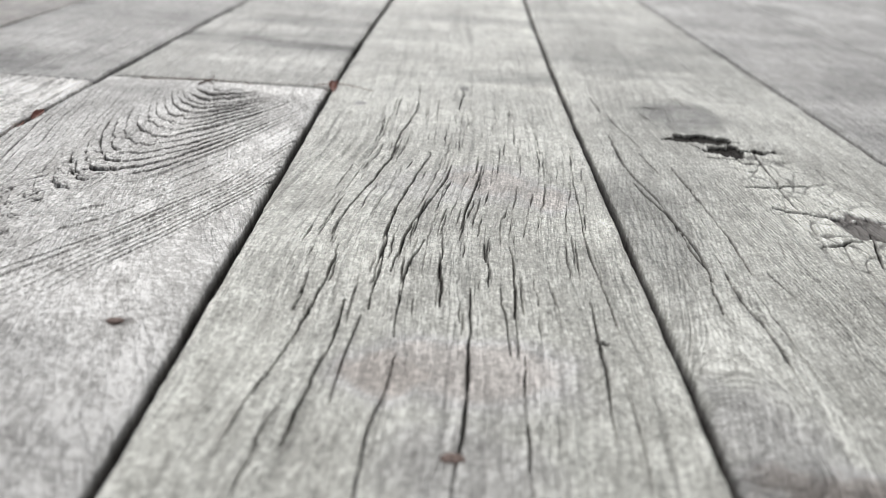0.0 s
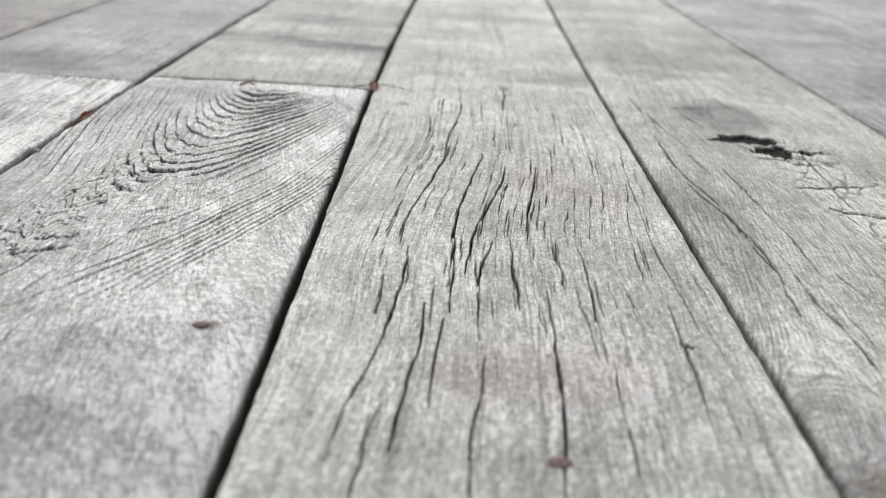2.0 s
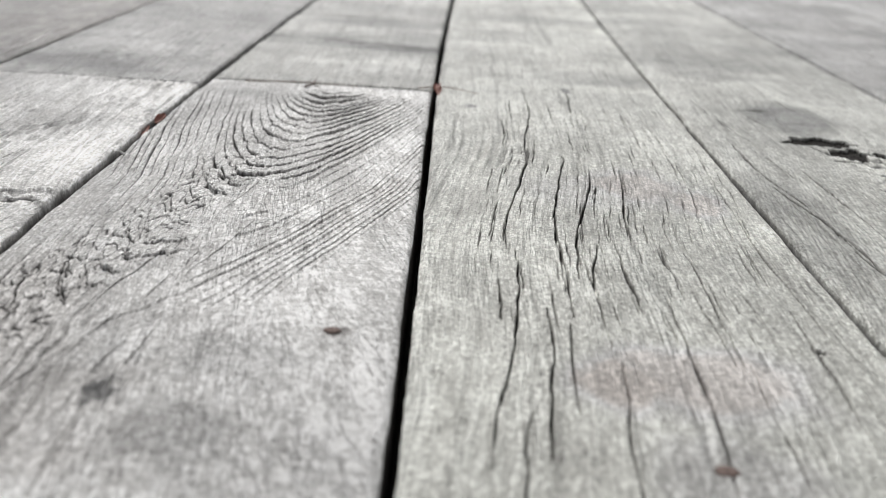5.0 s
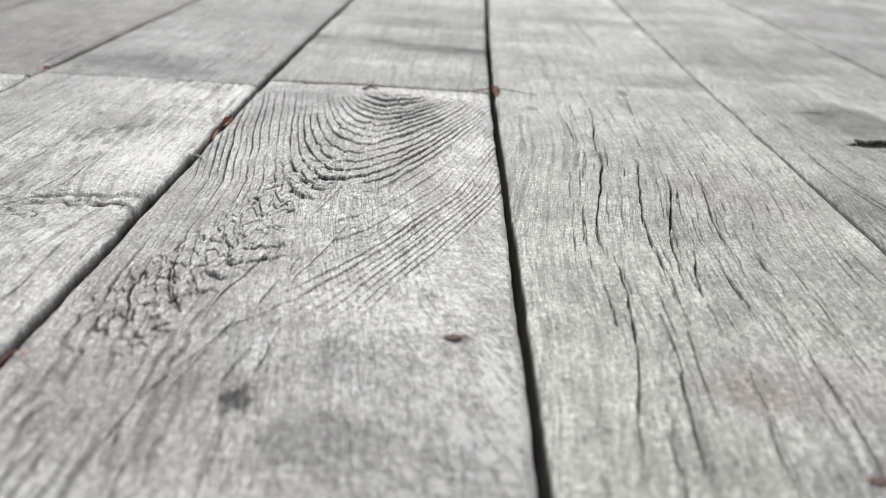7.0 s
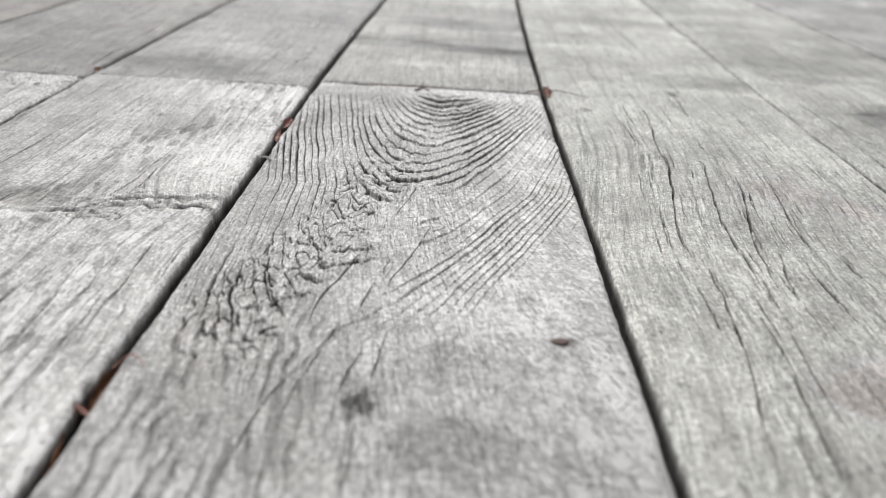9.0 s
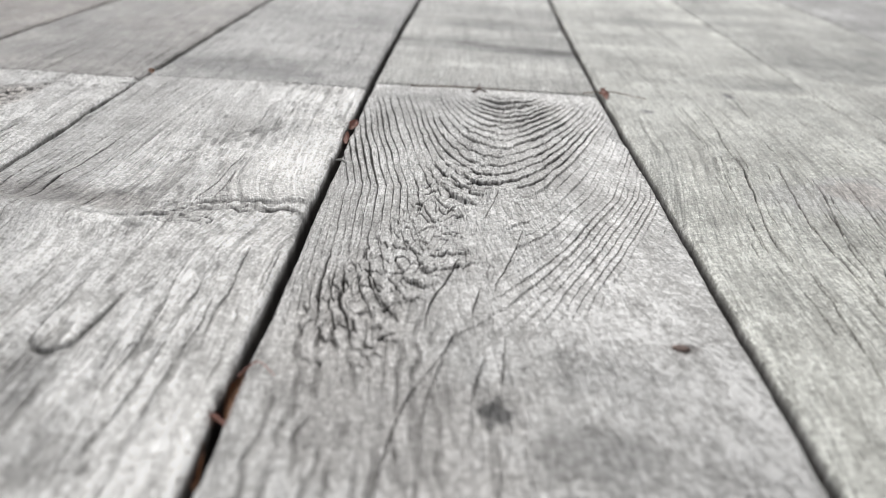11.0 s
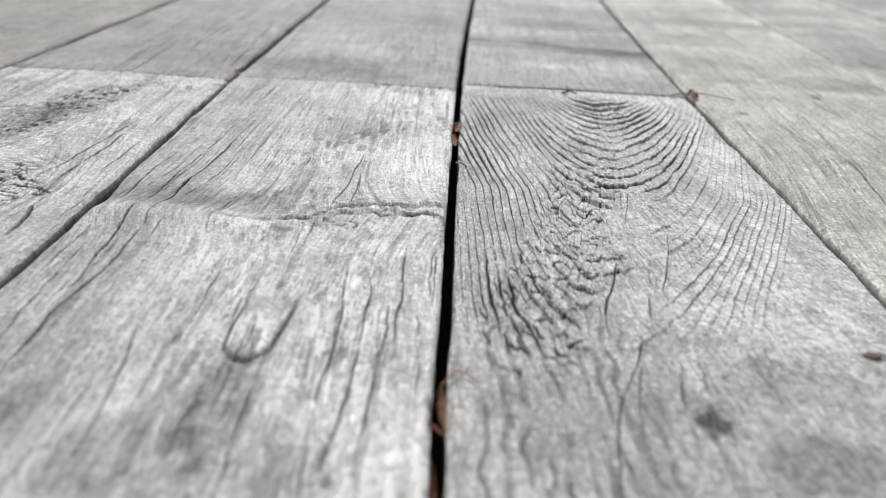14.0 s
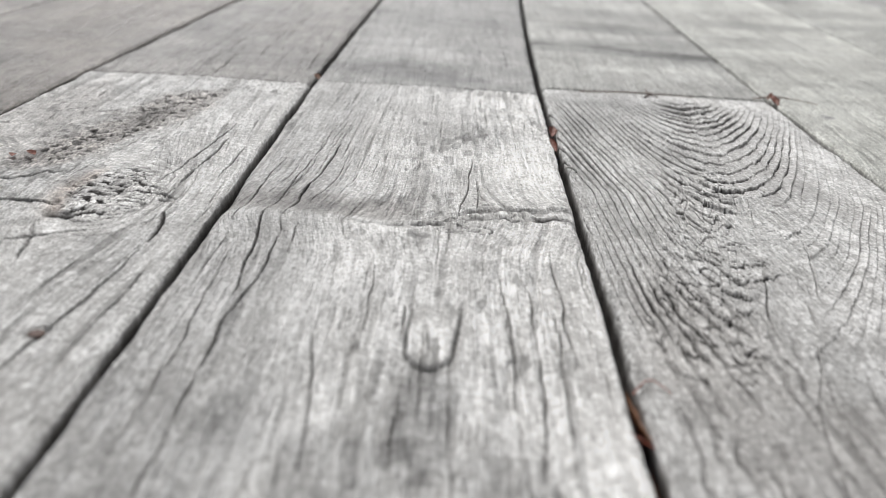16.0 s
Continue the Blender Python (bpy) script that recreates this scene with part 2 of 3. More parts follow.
def cracked_board(b):
    """Long wavy drying checks."""
    x, y = b.x, b.y
    b.u += (0.021 / (1 + np.exp((y - 0.335) / 0.024)) + 0.09 * np.clip(0.2 - y, 0, 1)) * np.clip(0.75 - 3.4 * x, 0.45, 1.05)
    b.u += 0.003 * np.exp(-((y - 0.36) / 0.03) ** 2) * np.exp(-((x + 0.045) / 0.03) ** 2)
    b.ribs(0.55)
    b.fibre *= 0.8
    b.tone *= 1.06
    for p in ((.0012, (-.0172, .527), (-.0165, .46), (-.0236, .41), (-.0246, .378), (-.0286, .353), (-.0358, .317), (-.0387, .296), (-.0393, .277)),
              (.0013, (-.036, .276), (-.0367, .246), (-.0384, .222), (-.0427, .196), (-.0469, .175), (-.0485, .155)),
              (.0013, (-.0057, .39), (-.011, .356), (-.0182, .314), (-.0191, .296), (-.0199, .252), (-.0212, .228)),
              (.0011, (.0042, .371), (.0019, .351), (-.0057, .319), (-.013, .286), (-.0156, .255)),
              (.0013, (.0173, .361), (.0106, .318), (.008, .285)), (.0013, (.0018, .292), (.0013, .264), (.0016, .232)),
              (.0011, (-.0043, .284), (-.0105, .262), (-.0118, .226), (-.0116, .212)), (.0011, (.0173, .284), (.0179, .248))):
        b.crack(p[0] * 0.85, *p[1:])
    for p in ((.0011, (.0269, .282), (.027, .254), (.0252, .23), (.0247, .203)), (.0009, (.0214, .248), (.0224, .226), (.0224, .205)),
              (.0011, (.0617, .388), (.0586, .339), (.0569, .308), (.0558, .276), (.0568, .249), (.0567, .222)), (.0012, (.0505, .241), (.0501, .217), (.0489, .189), (.047, .168)),
              (.0015, (.0111, .246), (.0113, .221), (.0112, .199), (.0091, .171), (.0059, .143)), (.0013, (-.0283, .234), (-.0289, .21), (-.0322, .181), (-.0343, .16)),
              (.0010, (-.0371, .177), (-.0402, .164), (-.0418, .14)), (.0009, (-.01, .203), (-.0118, .183), (-.0147, .168), (-.0152, .14)),
              (.0009, (-.0218, .224), (-.0253, .195), (-.025, .178)), (.0009, (.027, .206), (.0254, .182), (.0244, .14)), (.0009, (.0541, .195), (.0537, .175), (.0526, .15))):
        b.crack(p[0] * 0.85, *p[1:])
    b.scatter(190, -.035, .068, .215, .46, .026, .00048, 5)
    b.scatter(14, -.02, .06, .45, .7, .04, .0004, 7)
    swell = step(0.022, 0.0, np.abs(x + 0.043)) * step(0.055, 0.0, np.abs(y - 0.385))
    b.z += 0.0006 * swell * np.sin(b.u * 1250)
    b.tone_patch(.03, .56, .05, .022, .62)
    b.tone_patch(.05, .55, .03, .012, .75)
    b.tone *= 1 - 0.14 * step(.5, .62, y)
    b.tone_patch(-.012, .193, .014, .014, .93, .35)
    b.tone_patch(.012, .188, .016, .013, .93, .25)
    b.tone_patch(.008, .155, .02, .02, .86, .15)
    b.tone_patch(.005, .342, .035, .022, .9, .12)
    b.tone_patch(.045, .335, .012, .018, .97, .3)
    b.tone_patch(.022, .352, .022, .020, .88, .3)
    b.tone_patch(.012, .195, .030, .02, .95, .3)
    b.tone_patch(.0, .79, .06, .035, .7)
    b.tone_patch(-.055, .19, .018, .07, 1.06)
    b.tone_patch(.058, .18, .016, .06, 1.08)
    b.tone_patch(-.0498, .472, .0035, .004, .35, .2, .5)
    b.tone_patch(.0106, .520, .0035, .007, .22, .1, .6)
    b.crack(.0010, (.0104, .518), (.0080, .47))
    b.split(.049, .2165, .053, .2155, .0011, .001)
    b.tone *= 1 + 0.12 * step(.052, .068, x)
    b.sallow(0.55)


def ringed_board(b):
    """A cathedral of rings worn to overlapping shingles, broken into scales along its axis."""
    x, y = b.x, b.y
    axis = np.interp(y, (.13, .2, .24, .27, .30, .33, .405, .5), (-.180, -.172, -.167, -.160, -.153, -.146, -.138, -.131)) + 0.002 * vnoise(y * 22, 0 * y, 8)
    dx = x - axis
    far = step(0.395, 0.43, y)
    bend = np.where(dx > 0, 42.0, 60.0)
    knee = np.where(dx > 0, 0.075, 0.034)
    out = np.abs(dx)
    rise = np.where(out < knee, bend * out * out, bend * knee * (2 * out - knee))
    slope = 2 * bend * np.minimum(out, knee)
    core = np.exp(-((dx + 0.014) / 0.016) ** 2) * step(0.385, 0.345, y) * step(0.18, 0.22, y)
    column = np.exp(-((x - np.interp(y, (.19, .22, .25, .27, .29, .31, .33, .36), (-.189, -.188, -.186, -.178, -.170, -.160, -.155, -.158))) / 0.013) ** 2) * step(0.38, 0.34, y) * step(0.17, 0.2, y)
    scaly = np.clip(0.55 * core + column, 0, 1)
    lift = chips(x * 330 + 0.9 * vnoise(x * 90, y * 40, 27) + 70 * (y - 0.3), y * 112 + 0.7 * vnoise(x * 130, y * 60, 29), 28)[1]
    shard_rim, shard = chips(x * 330 + 0.8 * vnoise(x * 160, y * 90, 43), y * 95 + 0.5 * vnoise(x * 200, y * 80, 42), 44)
    near_axis = np.exp(-(dx / 0.03) ** 2)
    v = y - rise + 0.0035 * fbm(x * 40, y * 12, 23) + 0.0020 * vnoise(x * 150, y * 40, 21)
    v = v + (0.0022 * near_axis + 0.0006) * (shard - 0.5) + 0.005 * scaly * (lift - 0.5) + 0.0007 * vnoise(x * 900, y * 120, 22)
    pitch = 0.0128 - 0.0022 * far
    turns = v / 0.0128 + 0.22 * np.clip(v - 0.4, 0, 1) / 0.0128 + 0.6 * vnoise(v * 30, x * 5, 24)
    saw = turns - np.floor(turns)
    ring_no = np.floor(turns).astype(np.int64)
    bold = 0.45 + 0.75 * cell(ring_no, np.zeros(x.shape, np.int64), 36)
    drop = (1 - saw) * pitch / np.sqrt(1 + slope * slope)
    calm = step(0.0, 0.026, x + 0.150 - 0.55 * (y - 0.2)) * step(0.41, 0.30, y)
    edge_left = step(-0.212, -0.196, x + 0.012 * vnoise(y * 18, 0 * y, 26))
    rough = bold * (1 - 0.88 * calm) * (0.35 + 0.65 * edge_left) * step(0.5, 0.455, y) * step(0.18, 0.235, y + 0.02 * vnoise(x * 50, y * 20, 39))
    rough = rough * np.clip(0.78 + 0.5 * vnoise(x * 45, y * 22, 25), 0.15, 1.2)
    inside = step(0.338, 0.322, v) * np.exp(-((dx - 0.008) / 0.019) ** 2)
    rough = rough * (1 - 0.7 * step(0.325, 0.305, v) * step(0.0, 0.012, dx) * step(0.5, 0.35, cell(ring_no, np.zeros(x.shape, np.int64), 53)))
    rough = rough * (1 - 0.95 * inside * step(0.35, 0.0, vnoise(x * 75, y * 38, 46)))
    bottom = 1 / np.sqrt(1 + (slope / 1.4) ** 2)
    width = rough * (0.00052 + 0.0011 * bottom * near_axis) * np.clip(0.9 + 0.7 * vnoise(x * 260, y * 70, 33), 0.1, 1.6)
    width = width * (1 + 0.7 * near_axis * step(0.32, 0.335, v) * step(0.385, 0.36, v)) * (1 - 0.3 * step(0.31, 0.28, v) * step(-0.005, 0.01, dx)) + 0.00032 * rough * step(0.0, -0.012, dx) * step(0.28, 0.33, y)
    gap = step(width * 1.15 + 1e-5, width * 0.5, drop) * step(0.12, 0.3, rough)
    b.u = x * 0.6 + (y - rise) * 0.05 + 0.0016 * fbm(x * 40, y * 9, 20)
    b.fibre *= 0.9
    b.z += (0.0010 + 0.0016 * bottom * near_axis) * rough * (1 - saw * 0.9)
    # The shadow line under each shingle edge is painted dark as well as carved.
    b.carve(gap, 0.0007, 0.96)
    # Painted shading: shingle lips paler, the hollows below the next lip darker.
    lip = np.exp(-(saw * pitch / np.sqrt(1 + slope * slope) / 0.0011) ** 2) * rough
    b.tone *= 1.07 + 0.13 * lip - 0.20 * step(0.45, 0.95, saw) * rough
    lean = (x - 0.28 * (y - 0.3) + 0.0012 * vnoise(x * 110, y * 50, 47) + 0.0014 * vnoise(x * 40, y * 90, 52)) * 330
    strand = np.floor(lean).astype(np.int64)
    side = np.minimum(lean - np.floor(lean), np.ceil(lean) - lean)
    tier = (y - 0.55 * rise) / 0.0105 + 1.2 * cell(strand, strand * 0, 48) + 0.6 * vnoise(x * 240, y * 70, 49)
    tilt = tier - np.floor(tier)
    piece = cell(strand, np.floor(tier).astype(np.int64), 50)
    lower = step(0.0010, 0.0004, (1 - tilt) * 0.0105 / np.sqrt(1 + (0.55 * slope) ** 2) / (0.25 + piece)) * step(0.2, 0.4, piece)
    flank = step(0.12, 0.03, side) * step(0.62, 0.8, piece)
    ragged = step(0.3, 0.8, scaly + 0.45 * vnoise(x * 110, y * 55, 51))
    # Scales get painted shade under their lower edges and paler raised ends.
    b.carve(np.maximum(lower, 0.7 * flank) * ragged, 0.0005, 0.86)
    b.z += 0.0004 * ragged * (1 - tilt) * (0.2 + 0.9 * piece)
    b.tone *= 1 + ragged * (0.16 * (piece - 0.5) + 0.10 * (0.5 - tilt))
    torn = step(0.10, 0.03, shard_rim) * near_axis * step(0.55, 0.8, shard) * step(0.44, 0.4, y) * step(0.2, 0.25, y)
    b.carve(torn, 0.0005, 0.6)
    inner = turns * 3.0 + 0.5 * vnoise(x * 120, y * 30, 30)
    lines = step(0.90, 0.97, inner - np.floor(inner)) * (1 - 0.8 * calm) * step(-0.2, 0.5, vnoise(x * 70, y * 25, 45)) * step(0.5, 0.46, y)
    b.carve(lines, 0.0003, 0.42)
    b.z += 0.0001 * fbm(b.u * 1900, y * 40, 31, 2)
    wave = np.sin(x * 1350 + 3 * vnoise(y * 34, x * 60, 32) + 2.2 * vnoise(y * 110, x * 260, 37))
    ribbed = step(0.265, 0.2, y) * step(-0.150, -0.172, x) * step(-0.5, 0.3, vnoise(x * 190, y * 90, 38))
    b.carve(step(0.2, 0.95, wave) * ribbed, 0.0007, 0.36)
    for p in ((.0008, (-.156, .215), (-.164, .195), (-.168, .186), (-.172, .170), (-.175, .145)), (.0008, (-.156, .262), (-.164, .236), (-.167, .215)),
              (.0007, (-.143, .212), (-.1455, .19), (-.147, .178)), (.0007, (-.147, .168), (-.148, .135)), (.0006, (-.150, .240), (-.153, .222)), (.0006, (-.149, .206), (-.1535, .18)),
              (.0006, (-.133, .290), (-.140, .262), (-.146, .240)), (.0006, (-.160, .205), (-.166, .170)), (.0005, (-.140, .330), (-.147, .300))):
        b.crack(p[0] * 0.75, *p[1:], depth=0.0012, dirt_shade=0.62)
    b.tone *= 1 - 0.05 * calm
    b.tone_patch(-.147, .176, .0045, .005, .1, 0, 1.3)
    b.tone_patch(-.118, .197, .018, .012, .72, 0, .9)
    b.tone_patch(-.10, .15, .03, .03, .80, 0, .9)
    b.tone_patch(-.165, .165, .03, .025, .80, .08, .9)
    b.tone_patch(-.128, .166, .012, .014, .70, 0, .9)
    b.tone *= 1 - 0.08 * step(.25, .18, y)
    b.tone_patch(-.202, .27, .016, .06, .9)
    b.tone_patch(-.188, .452, .030, .05, .68)
    b.tone_patch(-.105, .490, .030, .010, 1.18)
    b.tone_patch(-.188, .20, .02, .05, .97, .08)
    b.tone_patch(-.15, .475, .04, .02, .74)
    b.tone_patch(-.092, .36, .014, .09, 1.14)
    b.tone_patch(-.093, .2125, .0045, .0025, .2, .3, .7)


def ridged_board(b):
    """A cross ridge over a buried knot, a tongue-shaped scar, smooth grey streaks."""
    x, y = b.x, b.y
    ridge = 0.289 + 0.005 * np.sin((x + 0.343) * 75) + 0.006 * step(-.235, -.212, x) + 0.002 * vnoise(x * 90, 0 * x, 51)
    near = np.exp(-((y - ridge) / 0.022) ** 2)
    b.u += near * (0.008 * step(-.26, -.30, x) - 0.008 * step(-.27, -.235, x))
    b.u += 0.06 * np.clip(y - 0.30, 0, 0.2) * step(-.27, -.31, x) * -1.0
    b.ribs(0.75, 0.0042)
    b.fibre *= 0.8
    b.z += 0.0007 * np.exp(-((y - ridge + 0.007) / 0.008) ** 2) * (0.5 + 0.5 * step(-.30, -.27, x))
    b.z -= 0.0011 * np.exp(-((y - ridge - 0.008) / 0.009) ** 2) * step(-.25, -.30, x)
    b.z += 0.0012 * np.exp(-((y - ridge - 0.012) / 0.008) ** 2) * step(-.265, -.23, x)
    line = np.exp(-((y - ridge - 0.0025 * fbm(x * 160, y * 40, 52)) / 0.0017) ** 2) * step(-.305, -.285, x) * (0.65 + 0.4 * vnoise(x * 150, 0 * x, 53))
    b.carve(line, 0.001, 0.95)
    line = np.exp(-((y - ridge - 0.006 - 0.1 * np.clip(x + 0.25, 0, 1) - 0.003 * fbm(x * 120, y * 30, 54)) / 0.0011) ** 2) * step(-.29, -.27, x) * (0.5 + 0.5 * vnoise(x * 110, 0 * x, 55))
    b.carve(np.clip(line, 0, 1), 0.0008, 0.8)
    crinkle = np.exp(-((y - ridge - 0.004) / 0.011) ** 2) * step(-.29, -.26, x)
    edges, lift = chips(x * 130 + y * 60, y * 300 + 20 * x, 56)
    b.z += crinkle * (0.0016 * (lift - 0.5) + 0.0005 * fbm(x * 120 + y * 60, y * 330, 56))
    b.carve(crinkle * step(0.14, 0.03, edges) * step(0.3, 0.6, lift), 0.0006, 0.7)
    b.tone *= 1 + 0.5 * crinkle * (lift - 0.4)
    dx, dy = x + 0.2648, np.minimum(y - 0.2, 0) * 0.75
    tongue = np.hypot(dx - 0.07 * np.clip(y - 0.2, 0, 1), dy) - 0.0060 - 0.04 * np.clip(y - 0.2, 0, 0.05) - 0.0006 * vnoise(x * 200, y * 110, 57)
    open_end = step(0.245, 0.205, y)
    b.carve(np.exp(-((tongue - 0.0004) / 0.00055) ** 2) * open_end * (0.85 + 0.3 * vnoise(x * 300, y * 160, 161)), 0.0011, 0.82)
    b.z += 0.0005 * step(0.0, -0.0009, tongue) * step(0.225, 0.2, y)
    b.tone *= 1 + 0.20 * step(0.0, -0.002, tongue) * step(0.225, 0.2, y)
    for p in ((.0012, (-.3093, .372), (-.3125, .330), (-.3168, .307), (-.3203, .287)), (.0010, (-.3201, .286), (-.3175, .268), (-.3172, .241), (-.3208, .213), (-.3212, .195), (-.3205, .168), (-.3209, .14)),
              (.0012, (-.3275, .288), (-.3245, .266), (-.3222, .225)), (.0008, (-.3302, .350), (-.334, .307), (-.3365, .280)), (.0007, (-.3185, .345), (-.324, .305), (-.3275, .287)),
              (.0007, (-.3305, .262), (-.3300, .235), (-.3290, .20), (-.3295, .15)), (.0007, (-.3345, .27), (-.3350, .23)), (.0007, (-.3135, .280), (-.3115, .255))):
        b.crack(p[0] * 0.8, *p[1:], depth=0.0016)
    for p in ((.0012, (-.236, .236), (-.2355, .205), (-.236, .183), (-.239, .150)), (.0009, (-.2275, .262), (-.2265, .23), (-.227, .205)), (.0010, (-.2440, .245), (-.2425, .205), (-.2435, .175)),
              (.0009, (-.2295, .225), (-.2300, .19), (-.2320, .15)), (.0008, (-.296, .206), (-.2925, .18), (-.2905, .15)), (.0009, (-.2719, .225), (-.273, .205)), (.0007, (-.2170, .262), (-.2168, .225)),
              (.0009, (-.2515, .36), (-.2535, .32), (-.2570, .298)), (.0007, (-.2500, .335), (-.2500, .30)), (.0007, (-.283, .25), (-.2825, .21))):
        b.crack(p[0] * 0.75, *p[1:], depth=0.0012, dirt_shade=0.8)
    flaky = fbm(b.u * 460, y * 24, 155, 3) * step(-.308, -.296, x)
    b.z += 0.00055 * flaky
    b.tone *= 1 + 0.12 * flaky
    edges, lift = chips(x * 300 + vnoise(x * 120, y * 60, 157), y * 105, 158)
    shallow = step(0.80, 0.86, lift) * step(0.05, 0.2, edges) * step(-.30, -.27, x) * step(.2, .6, fbm(x * 30, y * 14, 159) + 0.45)
    b.carve(shallow, 0.0004, 0.30)
    hollow = np.exp(-((y - ridge - 0.013) / 0.009) ** 2) * step(-.262, -.292, x)
    b.z -= 0.0008 * hollow
    lens_r = np.hypot((x + 0.2555 - 0.3 * (y - 0.281)) / 0.0125, (y - 0.2805) / 0.0042) + 0.12 * vnoise(x * 260, y * 200, 160)
    eye_rings = lens_r * 2.4 - np.floor(lens_r * 2.4)
    b.carve(step(0.72, 0.9, eye_rings) * step(1.2, 0.9, lens_r), 0.0005, 0.72)
    b.scatter(45, -.335, -.295, .3, .46, .04, .0003, 15)
    b.scatter(70, -.30, -.215, .13, .46, .03, .00032, 16)
    pits = step(0.55, 0.8, fbm(x * 190, y * 95, 58, 2)) * step(-.305, -.28, x)
    b.carve(pits, 0.0003, 0.42)
    b.tone *= 1 - 0.24 * step(-.300, -.308, x + 0.003 * vnoise(y * 20, 0 * y, 59) - 0.02 * np.clip(y - .3, 0, 1))
    # The second step paints the sheen of the right edge into the tone.
    b.tone *= 1 + 0.12 * step(-.308, -.29, x) + 0.32 * step(-.268, -.22, x)
    b.tone_patch(-.266, .170, .009, .024, .58)
    b.tone_patch(-.305, .166, .012, .014, .74)
    b.tone_patch(-.285, .152, .014, .014, .68)
    b.tone_patch(-.247, .152, .012, .014, .70)
    # Shade in the hollow behind the ridge, painted in, with some brown discolouring.
    b.tone_patch(-.322, .302, .026, .011, .62, .15)
    b.tone_patch(-.292, .298, .020, .008, .66, .15)
    b.tone_patch(-.24, .40, .022, .012, .76)
    b.tone_patch(-.225, .43, .018, .01, .8)
    b.tone_patch(-.262, .335, .02, .01, .82)
    b.tone_patch(-.24, .25, .02, .008, .84)
    b.tone_patch(-.285, .225, .014, .012, .9)
    b.tone *= 1.08


def rough_board(b):
    """A broken knot and a torn, rotten streak behind it."""
    x, y = b.x, b.y
    b.knot(-.388, .298, .02, 1.1)
    b.ribs(0.8, 0.0045)
    band = np.hypot((x + 0.410 - 0.28 * (y - 0.38)) / 0.015, np.clip(np.abs(y - 0.385) - 0.05, 0, 1) / 0.02)
    band = step(1.3, 0.5, band + 0.5 * fbm(x * 90, y * 50, 61))
    chunks, lift = chips(x * 420 + vnoise(x * 160, y * 70, 57), y * 400 + vnoise(x * 120, y * 90, 58), 62)
    b.z += band * (0.0007 * lift - 0.0007)
    b.carve(band * np.maximum(step(0.16, 0.05, chunks) * step(.3, .6, lift), step(0.24, 0.16, lift)), 0.0005, 0.78)
    b.tone *= 1 + band * (0.75 * lift - 0.72)
    b.warm = np.maximum(b.warm, 0.28 * band)
    # A streak of shade beside the torn band, painted dark and cut in.
    shade = np.exp(-((x + 0.404 - 0.2 * (y - 0.4)) / 0.006) ** 2) * step(.37, .39, y) * step(.425, .41, y)
    b.carve(shade * step(.4, .7, lift), 0.0006, 0.8)
    dx, dy = x + 0.385, (y - 0.298) * 0.62
    r = np.hypot(dx, dy)
    turn = np.arctan2(dy, dx)
    knot = step(0.021, 0.013, r + 0.003 * fbm(x * 150, y * 80, 63))
    shards, torn = chips(x * 270 + 1.2 * vnoise(x * 140, y * 100, 64), y * 420 + vnoise(x * 150, y * 80, 70), 69)
    b.z += knot * 0.0007 * (torn - 0.6)
    b.carve(knot * np.maximum(step(0.26, 0.2, torn), step(0.2, 0.08, shards) * step(0.4, 0.6, torn)), 0.0005, 0.97)
    b.tone *= 1 + 0.65 * knot * (torn - 0.1)
    curl = r * 260 + 1.2 * fbm(x * 60, y * 40, 71)
    b.carve(step(0.78, 0.95, curl - np.floor(curl)) * step(0.032, 0.024, r) * step(0.012, 0.016, r) * step(-0.004, 0.008, dx), 0.0004, 0.5)
    b.fibre *= 0.75
    crescent = np.exp(-((r - 0.0165 - 0.002 * vnoise(turn * 3, 0 * r, 65)) / 0.0026) ** 2) * step(1.25, 0.5, np.abs(np.angle(np.exp(1j * (turn + 2.5)))))
    crescent = crescent * np.clip(0.72 + 0.9 * vnoise(x * 260, y * 230, 66) + 0.4 * vnoise(x * 90, y * 70, 68), 0, 1)
    b.carve(crescent, 0.002, 0.97)
    b.warm = np.maximum(b.warm, 0.5 * np.exp(-((r - 0.0165) / 0.004) ** 2) * step(-0.008, -0.013, dx))
    b.z += 0.0007 * np.exp(-((r - 0.027) / 0.008) ** 2) * step(2.1, 0.9, np.abs(np.angle(np.exp(1j * (turn + 1.9)))))
    b.split(-.40, .285, -.44, .283, .0010, .002)
    b.split(-.44, .30, -.41, .318, .0009, .001, .8)
    b.split(-.372, .30, -.360, .297, .0007)
    for p in ((.0013, (-.360, .372), (-.3605, .345), (-.3640, .320), (-.3650, .297)), (.0010, (-.362, .395), (-.367, .345), (-.372, .312)), (.0017, (-.3600, .292), (-.3610, .283), (-.3574, .271), (-.3572, .258)),
              (.0012, (-.358, .252), (-.360, .235), (-.3625, .21), (-.367, .185), (-.372, .15)), (.0008, (-.3515, .245), (-.353, .22), (-.356, .19)), (.0007, (-.350, .36), (-.3515, .32))):
        b.crack(p[0], *p[1:], depth=0.0016)
    b.split(-.3615, .2945, -.3665, .2940, .0008, .001, .8)
    flakes, up = chips(x * 260, y * 420 + vnoise(x * 90, y * 90, 73), 74)
    pale = step(.445, .458, y) * step(-.405, -.39, x)
    b.z += 0.0008 * pale * (up - 0.4)
    b.carve(pale * step(0.2, 0.06, flakes) * step(.5, .7, up), 0.0004, 0.7)
    b.tone *= 1 + 0.25 * pale * up
    b.split(-.402, .252, -.38, .262, .0009, .001, .6)
    b.split(-.415, .245, -.44, .24, .0011, .001, .8)
    b.scatter(70, -.46, -.355, .2, .46, .025, .0004, 25)
    flaky = fbm(x * 120, y * 120, 66)
